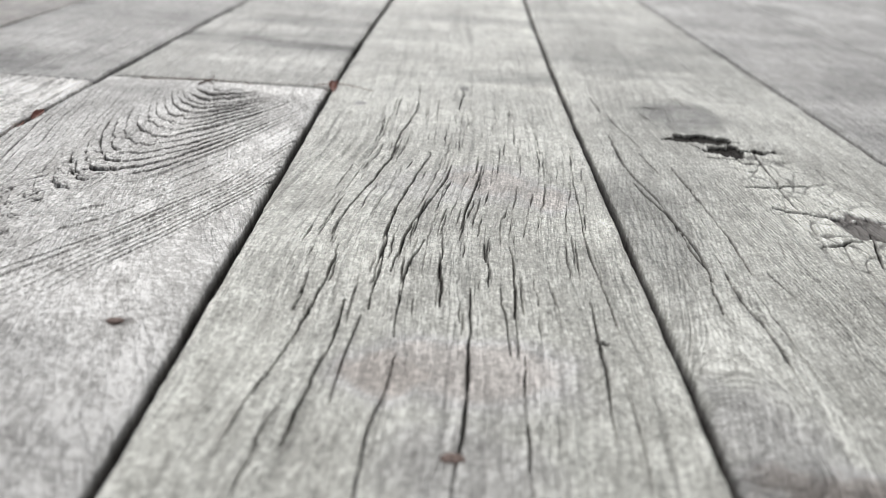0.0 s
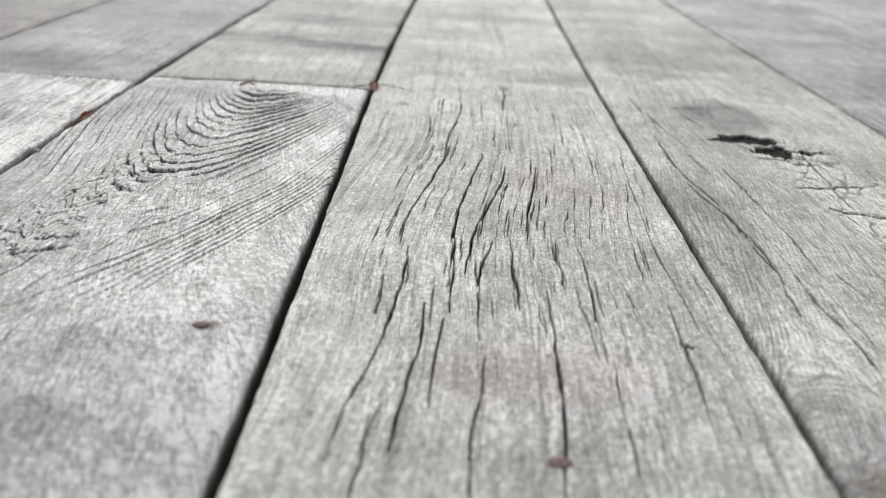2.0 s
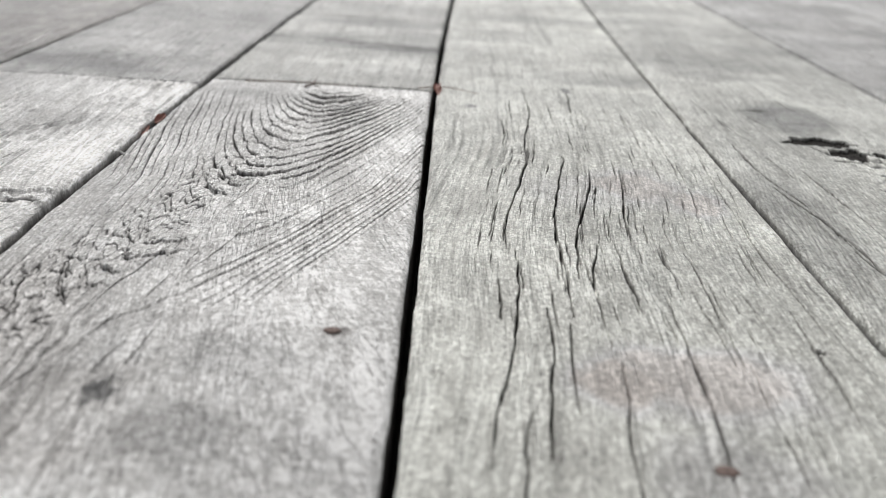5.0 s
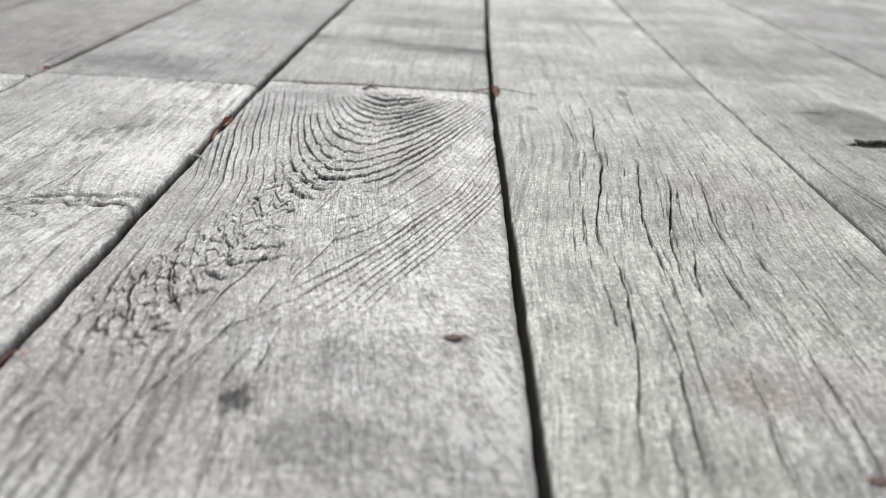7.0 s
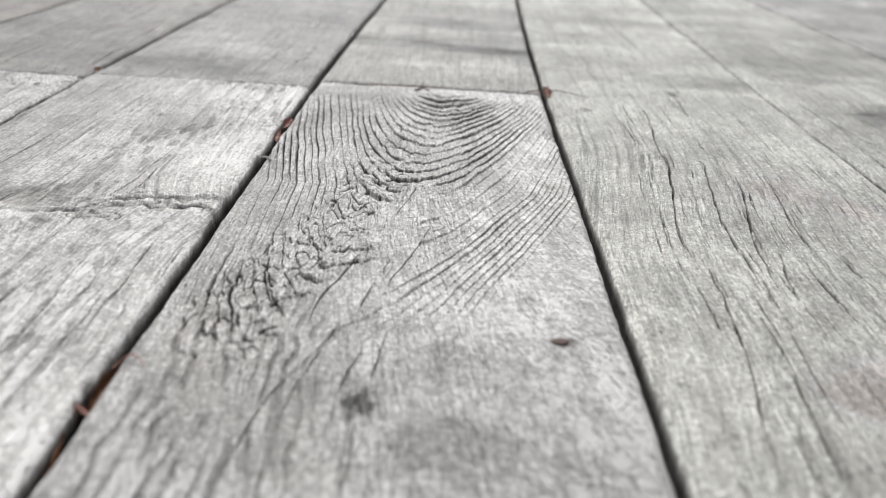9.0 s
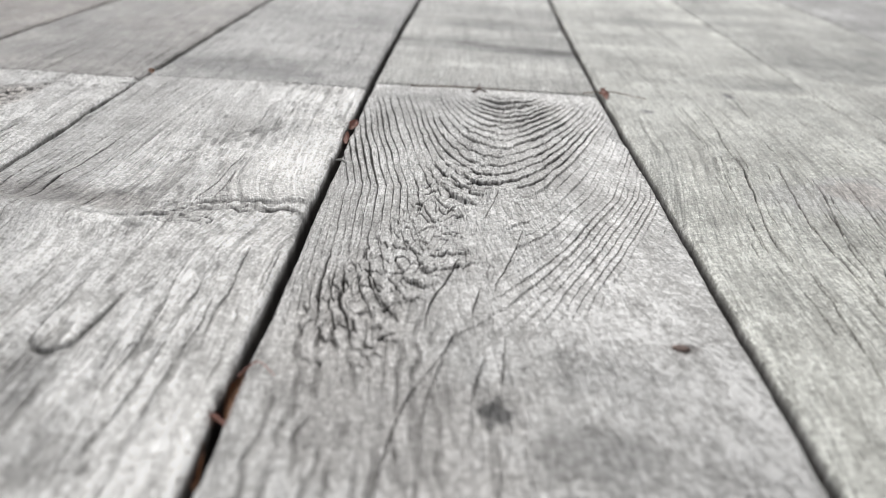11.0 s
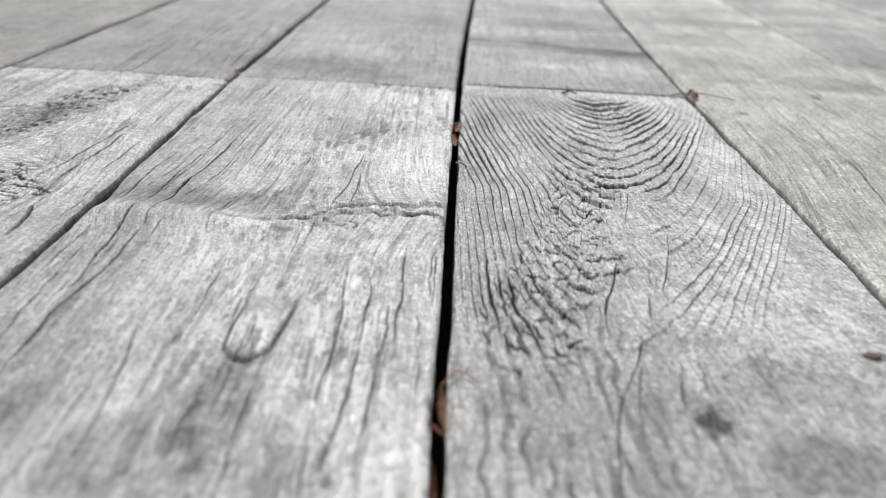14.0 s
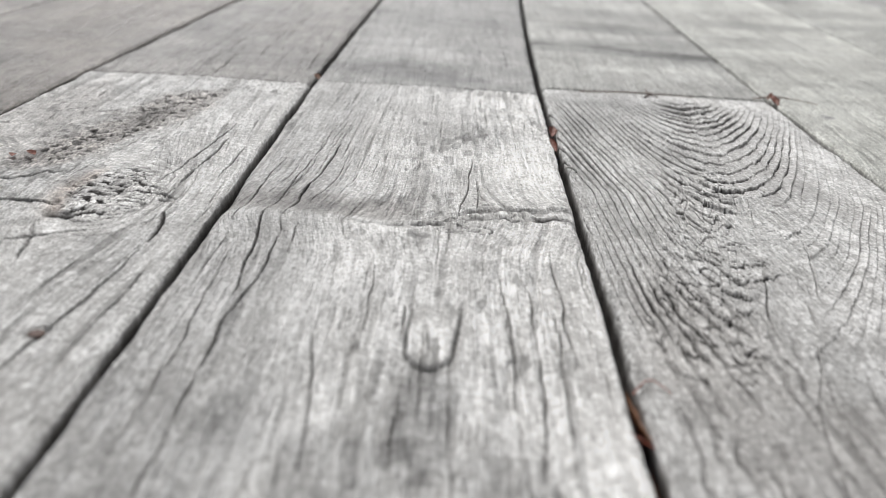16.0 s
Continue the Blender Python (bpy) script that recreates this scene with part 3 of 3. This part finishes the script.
    b.z += 0.0007 * step(-.35, -.37, x) * step(.22, .3, y) * flaky
    flake, lift = chips(x * 330 + 1.5 * vnoise(x * 90, y * 90, 85), y * 230 + 1.5 * vnoise(x * 100, y * 80, 86), 67)
    pits = np.maximum(step(0.20, 0.12, lift), step(0.09, 0.02, flake) * step(0.3, 0.7, lift)) * step(-.365, -.385, x) * step(.24, .29, y) * step(.47, .40, y)
    b.carve(pits, 0.0003, 0.32)
    b.tone *= 1 + 0.25 * step(-.365, -.385, x) * step(.23, .28, y) * vnoise(x * 210, y * 160, 88)
    b.tone_patch(-.398, .452, .05, .012, .8)
    b.tone_patch(-.365, .255, .012, .01, .9)
    b.carve(blob(x, y, -.3665, .1985, .0036, .0036, 92, .3, 1), 0.0005, 0.22)
    b.tone *= 1.09 + 0.08 * step(-.385, -.365, x)
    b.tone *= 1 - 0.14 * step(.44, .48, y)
    b.tone_patch(-.45, .35, .02, .1, .95, .1)


def knotty_board(b):
    """A knot hole, its peeling tail and sawn streaks."""
    x, y = b.x, b.y
    b.knot(.143, .47, .02, 0.9)
    b.knot(.086, .175, .016, 1.2)
    b.u += 0.05 * (y - 0.3) * step(.14, .09, x) * -1
    b.ribs(0.5)
    b.fibre *= 0.85
    b.carve(step(0.1, 0.9, np.sin((x * 0.83 - y * 0.16) * 4200 + 2 * vnoise(y * 12, x * 30, 71))) * 0.55 * step(.48, .38, y), 0.0001, 0.22)
    b.tone_patch(.142, .484, .024, .036, .3, 0, .4)
    wx, wy = x + 0.002 * fbm(x * 260, y * 120, 83), y + 0.004 * fbm(x * 200, y * 150, 84)
    hole = blob(wx, wy, .140, .441, .0155, .007, 72, .7, 1) + blob(wx, wy, .147, .422, .009, .010, 73, .8, 1) + blob(wx, wy, .165, .424, .011, .0035, 74, .6, 1)
    b.carve(np.clip(hole, 0, 1), 0.002, 0.98)
    b.dirt_shade = np.maximum(b.dirt_shade, 0.96 * np.clip(hole * 3, 0, 1))
    pit = blob(wx, wy, .177, .325, .010, .012, 75, .55, 1)
    b.z -= 0.0011 * pit
    b.tone *= 1 - 0.82 * pit
    b.warm = np.maximum(b.warm, 0.4 * pit)
    tail = np.hypot((x - 0.165 - 0.12 * (0.36 - y)) / 0.022, np.clip(np.abs(y - 0.345) - 0.055, 0, 1) / 0.03)
    tail = step(1.3, 0.6, tail + 0.4 * fbm(x * 70, y * 30, 76))
    plates = cracked(x * 105 + 0.5 * vnoise(x * 90, y * 50, 77), y * 48 + 0.5 * vnoise(x * 80, y * 60, 78), 79)
    b.carve(step(0.13, 0.03, plates) * tail * (0.75 + 0.35 * vnoise(x * 60, y * 30, 80)), 0.0009, 0.85)
    b.z += tail * 0.0004 * fbm(x * 160, y * 90, 81)
    b.tone *= 1.04 + 0.34 * tail
    for p in ((.162, .424, .158, .372, .0009), (.157, .372, .156, .338, .0009), (.141, .367, .158, .369, .0008), (.158, .37, .173, .374, .0008), (.145, .342, .157, .336, .0012),
              (.157, .337, .17, .332, .001), (.178, .318, .167, .284, .001), (.167, .285, .175, .27, .0009), (.126, .443, .137, .42, .0008), (.113, .503, .135, .503, .0008),
              (.115, .49, .121, .46, .0006), (.135, .41, .155, .408, .0007), (.09, .525, .092, .485, .0007), (.15, .30, .17, .31, .0007)):
        b.split(*p[:4], p[4] * 1.15, .0014, 1.0, .0005)
    for p in ((.0013, (.0885, .44), (.0885, .382), (.0953, .339), (.0956, .314), (.0967, .286), (.0979, .262)), (.0015, (.104, .272), (.103, .251), (.105, .24), (.1057, .225), (.1052, .202)),
              (.0010, (.0875, .364), (.0958, .32), (.0989, .287), (.0982, .272), (.0939, .24)), (.0010, (.1112, .39), (.114, .335), (.115, .305), (.1135, .272)), (.0008, (.1205, .275), (.1231, .254)),
              (.0007, (.1, .41), (.103, .38)), (.0009, (.199, .42), (.204, .33)), (.0006, (.188, .4), (.195, .35)), (.0007, (.093, .50), (.096, .455), (.102, .42)), (.0006, (.11, .262), (.112, .2))):
        b.crack(p[0] * 1.45, *p[1:], depth=0.002, dirt_shade=1.0)
    slant = (x * 0.83 + y * 0.10) * 760 + 1.3 * vnoise(y * 12, x * 30, 171)
    b.carve(step(0.7, 0.95, slant - np.floor(slant)) * step(.48, .40, y) * step(.11, .13, x) * step(-.3, .4, vnoise(x * 60, y * 20, 172)), 0.0003, 0.5)
    b.tone *= 1 + 0.15 * step(.12, .145, x) * step(.38, .33, y)
    b.scatter(40, .08, .22, .2, .5, .04, .00028, 35)
    dx, dy = x - 0.086, (y - 0.176) * 0.7
    r = np.hypot(dx, dy)
    inside = step(0.021, 0.010, r)
    b.u = b.u * (1 - inside) + (0.03 + 0.6 * x + 0.008 * fbm(x * 60, y * 40, 82)) * inside
    b.tone_patch(.087, .176, .014, .02, .76, .15, .6)
    b.tone_patch(.097, .148, .021, .019, .36, .5, .6)
    b.carve(np.exp(-((r - 0.016 - 0.004 * fbm(x * 60, y * 40, 87)) / 0.002) ** 2) * 0.4, 0.0003, 0.12)
    b.tone_patch(.086, .325, .018, .06, .66)
    b.tone_patch(.12, .63, .06, .04, .68)
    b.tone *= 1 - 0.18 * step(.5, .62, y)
    b.sallow(0.5)


def plain_board(count, warm=0.0, tone=1.0, ribs=0.6):
    def field(b):
        rnd = random.Random(b.seed)
        x0, x1, y0, y1 = b.x.min(), b.x.max(), b.y.min(), b.y.max()
        if count > 2:
            b.knot(rnd.uniform(x0, x1), rnd.uniform(y0, min(y1, 1.0)), .015)
        b.ribs(ribs)
        b.scatter(count * 8, x0, x1, y0, min(y1, 1.1), .05, .0005, b.seed)
        b.warm += warm * (0.6 + 0.4 * fbm(b.x * 9, b.y * 5, b.seed + 4))
        if warm == 0:
            b.sallow(0.35)
        b.tone *= 0.55 * tone * (1 + 0.10 * fbm(b.x * 14, b.y * 8, b.seed + 6))
        for _ in range(count):
            b.tone_patch(rnd.uniform(x0, x1), rnd.uniform(y0, min(y1, 1.2)), rnd.uniform(.015, .05), rnd.uniform(.008, .03), rnd.uniform(.6, .92), warm)
    return field


def far_ringed(b):
    b.ribs(0.5)
    b.tone *= 0.77
    for cx, cy, rx, ry, tone in ((-.13, .624, .08, .011, .45), (-.10, .618, .04, .009, .55), (-.12, .72, .07, .018, .45), (-.145, .66, .03, .02, .8), (-.095, .66, .012, .05, .8), (-.11, .80, .05, .03, .82), (-.17, .55, .02, .012, .86)):
        b.tone_patch(cx, cy, rx, ry, tone)
    # Two wavy cross bands, darker than the wood and slightly sunk.
    for cy, lean, size, dirt_shade in ((.632, -.16, .0075, .62), (.742, -.10, .010, .42)):
        wave = b.y - cy - lean * (b.x + .10) - 0.006 * fbm(b.x * 26, b.y * 5, b.seed + 7)
        b.carve(np.exp(-(wave / size) ** 2) * np.clip(0.8 + 0.5 * vnoise(b.x * 34, b.y * 12, b.seed + 8), 0, 1), 0.0004, dirt_shade)
    b.tone_patch(-.11, .53, .05, .02, 1.12)
    b.sallow(0.35)


def far_ridged(b):
    b.ribs(0.5)
    b.tone *= 0.57
    for cx, cy, rx, ry, tone in ((-.30, .53, .045, .022, .46), (-.262, .512, .026, .014, .5), (-.32, .60, .03, .03, .86), (-.24, .60, .018, .05, .82), (-.23, .69, .02, .07, .84), (-.28, .72, .05, .03, .86)):
        b.tone_patch(cx, cy, rx, ry, tone)
    b.tone_patch(-.275, .56, .02, .03, 1.12)
    b.scatter(12, -.26, -.22, .52, .62, .04, .0005, 44)


# seams: x at y = 0.3, slope along y, bend beyond the joints, gap
SEAMS = ((-.888, .055, .0, .003), (-.745, .05, .0, .003), (-.611, .045, .02, .003), (-.4766, .0387, .03, .0034), (-.3432, .0124, .03, .0034), (-.2121, .0118, .04, .0037),
         (-.0721, .0018, .028, .0034), (.0729, -.0022, .02, .0034), (.2346, -.0301, .0, .0032), (.380, -.035, .0, .003), (.525, -.04, .0, .003), (.67, -.045, .0, .003))
NEAR, FAR = -0.8, 3.0


def seam_x(i, y):
    x, slope, bend, _ = SEAMS[i]
    return x + slope * (y - 0.3) + bend * np.clip(y - 0.45, 0, 1.0) ** 1.6


def rows_between(y0, y1, fine):
    ys, y = [y0], y0
    while y < y1:
        d = fine if 0.19 < y < 0.5 else (0.04 if y < 0.05 else 0.010 if y < 0.1 else (fine * 1.6 if y < 0.19 else fine + (y - 0.5) * 0.02 + 0.0008))
        y = y + d
        ys.append(min(y, y1))
    if ys[-1] - ys[-2] < 1e-4:
        ys.pop(-2)
    return np.array(ys)


deck = tagged(new("floor"), "silver-grey weathered timber decking with open joints", "deck", kind="structure")


def board(i, y0, y1, columns, fine, field, seed, level=0.0, label=""):
    """The board between seams i and i + 1, from y0 to y1: a worn top and four plain sides."""
    ys = rows_between(y0, y1, fine)
    s = np.linspace(0, 1, columns)
    yy = np.repeat(ys[:, None], columns, 1)
    left = seam_x(i, ys) + SEAMS[i][3] / 2 + 0.00035 * vnoise(ys * 45, 0 * ys, seed + 70) + 0.0002 * vnoise(ys * 210, 0 * ys, seed + 71)
    right = seam_x(i + 1, ys) - SEAMS[i + 1][3] / 2 + 0.00035 * vnoise(ys * 45, 0 * ys, seed + 72) + 0.0002 * vnoise(ys * 210, 0 * ys, seed + 73)
    xx = left[:, None] + (right - left)[:, None] * s[None, :]
    b = Board(xx, yy, seed)
    field(b)
    smudge = fbm(xx * 11, yy * 28, seed + 77, 3)
    b.tone *= 1 + 0.5 * smudge * step(0.44, 0.56, yy) + 0.15 * fbm(xx * 40, yy * 26, seed + 78, 2)
    edge = np.minimum(xx - left[:, None], right[:, None] - xx)
    chip = 1 + 0.8 * vnoise(xx * 20, yy * 70, seed + 74)
    b.z -= 0.0016 * np.clip(1 - edge / (0.0022 * chip + 0.0004), 0, 1) ** 2
    end = np.minimum(yy - y0, y1 - yy)
    b.z -= 0.0008 * np.clip(1 - end / 0.0016, 0, 1) ** 2
    b.z += level + 0.0005 * np.sin(np.pi * s)[None, :] + 0.0003 * fbm(xx * 18, yy * 7, seed + 75)
    n, k = yy.shape
    top = np.stack((xx, yy, b.z), -1).reshape(-1, 3)
    ring = np.concatenate((np.arange(k), np.arange(1, n) * k + k - 1, (n - 1) * k + np.arange(k - 2, -1, -1), np.arange(n - 2, 0, -1) * k))
    skirt = top[ring].copy()
    skirt[:, 2] -= 0.0045
    low = top[ring].copy()
    low[:, 2] = -0.040
    verts = np.concatenate((top, skirt, low))
    g = np.arange(n * k).reshape(n, k)
    quads = np.stack((g[:-1, :-1], g[:-1, 1:], g[1:, 1:], g[1:, :-1]), -1).reshape(-1, 4)
    r0, r1 = np.arange(len(ring)), np.roll(np.arange(len(ring)), -1)
    m = len(ring)
    sides = np.stack((ring[r0], r0 + n * k, r1 + n * k, ring[r1]), -1)
    deep = np.stack((r0 + n * k, r0 + n * k + m, r1 + n * k + m, r1 + n * k), -1)
    faces = np.concatenate((quads, sides, deep))
    me = bpy.data.meshes.new("plank")
    me.vertices.add(len(verts))
    me.vertices.foreach_set("co", verts.ravel())
    me.loops.add(faces.size)
    me.loops.foreach_set("vertex_index", faces.ravel().astype(np.int32))
    me.polygons.add(len(faces))
    me.polygons.foreach_set("loop_start", np.arange(0, faces.size, 4, dtype=np.int32))
    me.polygons.foreach_set("use_smooth", np.ones(len(faces), bool))
    me.update(calc_edges=True)
    # The sides are darkened too: painted shade of the open joints.
    for name, values, low_value in (("ring", b.u, None), ("dirt_shade", b.dirt_shade, 0.62), ("tone", b.tone, 0.6), ("warm", b.warm, 0.3), ("fibre", b.fibre, 1.0)):
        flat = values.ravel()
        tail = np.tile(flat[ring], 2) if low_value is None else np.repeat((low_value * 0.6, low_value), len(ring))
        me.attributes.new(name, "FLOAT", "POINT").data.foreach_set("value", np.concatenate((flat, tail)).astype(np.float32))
    me.materials.append(WOOD)
    ob = new("plank", me)
    ob.parent = deck
    if label:
        tagged(ob, label)
    return ob


JOINT_RINGED, JOINT_RIDGED, JOINT_ROUGH = 0.5035, 0.4885, 0.482
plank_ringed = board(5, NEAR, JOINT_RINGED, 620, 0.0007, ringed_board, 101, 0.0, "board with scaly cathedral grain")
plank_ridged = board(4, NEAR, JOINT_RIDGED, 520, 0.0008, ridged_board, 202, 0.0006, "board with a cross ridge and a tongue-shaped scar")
plank_cracked = board(6, NEAR, FAR, 540, 0.0008, cracked_board, 303, 0.0002, "board with long wavy drying cracks")
plank_knotty = board(7, NEAR, FAR, 540, 0.0008, knotty_board, 404, -0.0007, "board with a knot hole and peeling wood")
plank_rough = board(3, NEAR, JOINT_ROUGH, 480, 0.0008, rough_board, 505, 0.0004, "board with a broken knot and torn streak")
board(5, JOINT_RINGED + 0.0007, FAR, 150, 0.002, far_ringed, 111, 0.0001)
board(4, JOINT_RIDGED + 0.0006, FAR, 150, 0.002, far_ridged, 222, 0.0003)
board(3, JOINT_ROUGH + 0.0007, FAR, 150, 0.002, plain_board(12, 0.4, 0.70), 515, 0.0)
board(2, NEAR, FAR, 90, 0.004, plain_board(16, 0.85, 0.64), 606)
board(1, NEAR, FAR, 70, 0.005, plain_board(16, 0.9, 0.62), 707)
board(0, NEAR, FAR, 60, 0.006, plain_board(12, 0.5, 0.85), 717)
board(8, NEAR, FAR, 120, 0.0025, plain_board(16, 0.0, 1.25), 808)
board(9, NEAR, FAR, 80, 0.004, plain_board(8, 0.0, 1.4), 909)
board(10, NEAR, FAR, 60, 0.006, plain_board(8, 0.0, 1.35), 919)


def link(name, bm, mat, parent=None, smooth=True):
    me = bpy.data.meshes.new(name)
    bm.to_mesh(me)
    bm.free()
    me.polygons.foreach_set("use_smooth", [smooth] * len(me.polygons))
    me.materials.append(mat)
    ob = new(name, me)
    ob.parent = parent
    return ob


def nail(parent, x, y, z, r, squash=1.0, seed=0, label="rusty nail head"):
    """A domed, dented head, sunk a little into the wood, on a short shank."""
    bm = bmesh.new()
    rings, n = ((0.0, 0.00035), (0.45, 0.00032), (0.8, 0.0002), (1.0, -0.0001), (0.96, -0.0008), (0.45, -0.0012), (0.42, -0.012)), 20
    loops = []
    for f, h in rings:
        loops.append([bm.verts.new((x + r * f * math.cos(a) * (1 + 0.10 * noise.noise((3 * math.cos(a), 3 * math.sin(a), seed))),
                                    y + squash * r * f * math.sin(a), z + h + 0.00012 * noise.noise((x * 900 + 3 * f * math.cos(a), 4 * f * math.sin(a), seed))))
                      for a in (math.tau * k / n for k in range(n))])
    for a, c in zip(loops, loops[1:]):
        for k in range(n):
            bm.faces.new((a[k], c[k], c[(k + 1) % n], a[(k + 1) % n]))
    bmesh.ops.remove_doubles(bm, verts=bm.verts, dist=1e-6)
    bmesh.ops.recalc_face_normals(bm, faces=bm.faces)
    return tagged(link("nail", bm, RUST, parent), label)


nail(plank_cracked, .0065, .158, .0008, .0031, 0.7, 1)
nail(plank_rough, -.3665, .1985, .0006, .0022, 0.9, 2)
nail(plank_ringed, -.0935, .2123, .0006, .0026, 0.7, 3, "small dark nail head")

# ---- soil under the boards ----
bm = bmesh.new()
bmesh.ops.create_grid(bm, x_segments=60, y_segments=60, size=1.0)
for v in bm.verts:
    v.co.x, v.co.y = math.copysign(abs(v.co.x) ** 3, v.co.x) * 400, math.copysign(abs(v.co.y) ** 3, v.co.y) * 400
    v.co.z = -0.036 + 0.003 * noise.noise(v.co * 9)
tagged(link("ground", bm, SOIL), "dark bare soil under the deck", "soil", kind="structure")


# ---- litter ----
def leaf(x, y, z, length, width, turn, curl, seed, mat, label):
    """A curled dry leaf with thickness, a folded midrib and a ragged rim."""
    bm = bmesh.new()
    n, k = 14, 6
    grid = []
    for a in range(n + 1):
        t = a / n
        half = width * 0.5 * max(0.06, math.sin(math.pi * min(1, t * 1.02)) ** 0.7) * (1 + 0.3 * noise.noise((t * 7, seed, 0)))
        row = []
        for c in range(k + 1):
            q = c / k * 2 - 1
            bend = curl * abs(q) ** 1.5 * half + 0.25 * length * (t - 0.5) ** 2 + 0.12 * width * noise.noise((t * 4, q * 2, seed + 5))
            row.append(bm.verts.new((q * half, (t - 0.5) * length, bend)))
        grid.append(row)
    for a in range(n):
        for c in range(k):
            bm.faces.new((grid[a][c], grid[a][c + 1], grid[a + 1][c + 1], grid[a + 1][c]))
    bmesh.ops.solidify(bm, geom=bm.faces[:], thickness=0.0003)
    ob = link("leaf", bm, mat)
    ob.matrix_world = pose(x, y, z, *turn)
    return tagged(ob, label, "dry leaf", "leaf litter")


def stalk(name, points, r, mat, label, category):
    """A thin tapering stalk along a few points."""
    bm = bmesh.new()
    pts = [Vector(p) for p in points]
    fine = []
    for a in range(len(pts) - 1):
        p0, p1, p2, p3 = pts[max(a - 1, 0)], pts[a], pts[a + 1], pts[min(a + 2, len(pts) - 1)]
        for j in range(8):
            t = j / 8
            fine.append(0.5 * (2 * p1 + (p2 - p0) * t + (2 * p0 - 5 * p1 + 4 * p2 - p3) * t * t + (3 * p1 - p0 - 3 * p2 + p3) * t ** 3))
    fine.append(pts[-1])
    rings = []
    for j, p in enumerate(fine):
        d = (fine[min(j + 1, len(fine) - 1)] - fine[max(j - 1, 0)]).normalized()
        side = d.cross(Vector((0, 0, 1))).normalized()
        up = side.cross(d)
        rr = r * (1 - 0.6 * j / len(fine))
        rings.append([bm.verts.new(p + rr * (math.cos(a) * side + math.sin(a) * up)) for a in (math.tau * q / 7 for q in range(7))])
    for a, c in zip(rings, rings[1:]):
        for q in range(7):
            bm.faces.new((a[q], a[(q + 1) % 7], c[(q + 1) % 7], c[q]))
    bm.faces.new(rings[0][::-1])
    bm.faces.new(rings[-1])
    return tagged(link(name, bm, mat), label, category)


RED, BROWN = "small dry reddish leaf scrap caught in the joint", "curled brown dry leaf wedged between two boards"
leaf(-.0705, .503, .001, .013, .0052, (20, 12, 12), .8, 1, LEAF_RED, RED)
leaf(-.0695, .511, .0012, .006, .003, (35, -10, -50), .5, 2, LEAF_RED, RED)
leaf(-.2105, .416, -.0012, .012, .0042, (10, 15, -6), .8, 3, LEAF_RED, RED)
leaf(-.2113, .398, -.0026, .016, .0036, (6, -25, 4), .8, 4, LEAF_RED, RED)
leaf(-.2140, .182, -.004, .024, .0044, (-8, 45, -3), .7, 5, LEAF_BROWN, BROWN)
leaf(-.2145, .158, -.005, .018, .0042, (6, -50, 5), .8, 6, LEAF_BROWN, BROWN)
leaf(-.2140, .170, -.002, .010, .003, (20, 30, 70), .5, 7, LEAF_RED, RED)
leaf(-.3405, .5, -.0003, .008, .004, (10, 0, 20), .6, 8, LEAF_BROWN, RED)
leaf(-.431, .334, .0014, .005, .0035, (8, 6, 60), .6, 9, LEAF_RED, "orange-brown leaf crumb lying on torn wood")
leaf(-.437, .331, .0013, .004, .0028, (-5, 9, 10), .6, 10, LEAF_RED, "orange-brown leaf crumb lying on torn wood")
stalk("pine_needle", ((-.082, .505, .0009), (-.066, .507, .0022), (-.045, .4995, .001)), .0004, NEEDLE, "thin dry pine needle lying across a joint", "needle")
stalk("pine_needle", ((-.186, .499, .0008), (-.15, .502, .0012), (-.118, .5005, .0008)), .00035, NEEDLE, "thin dry pine needle lying along a butt joint", "needle")
stalk("leaf_stalk", ((-.2135, .188, -.001), (-.209, .191, .0018), (-.204, .187, .0007)), .0003, LEAF_RED, "thin reddish leaf stalk curling over a board edge", "stalk")
PALE = simple("bleached_wood", (0.42, 0.41, 0.39), (0.7, 0.69, 0.66), 700, 0.7, 0.0003)
stalk("wood_splinter", ((-.2062, .3545, .0004), (-.2085, .3555, .0014), (-.2108, .3560, .0010)), .0007, PALE, "short pale wood splinter sticking out over a joint", "splinter")
stalk("twig", ((-.149, .4925, .0009), (-.145, .4965, .0016), (-.141, .4945, .0009)), .0006, RUST, "short dark twig lying beside a butt joint", "twig")
stalk("twig", ((-.1455, .5015, .0008), (-.1445, .512, .0018)), .0005, RUST, "short dark twig lying beside a butt joint", "twig")
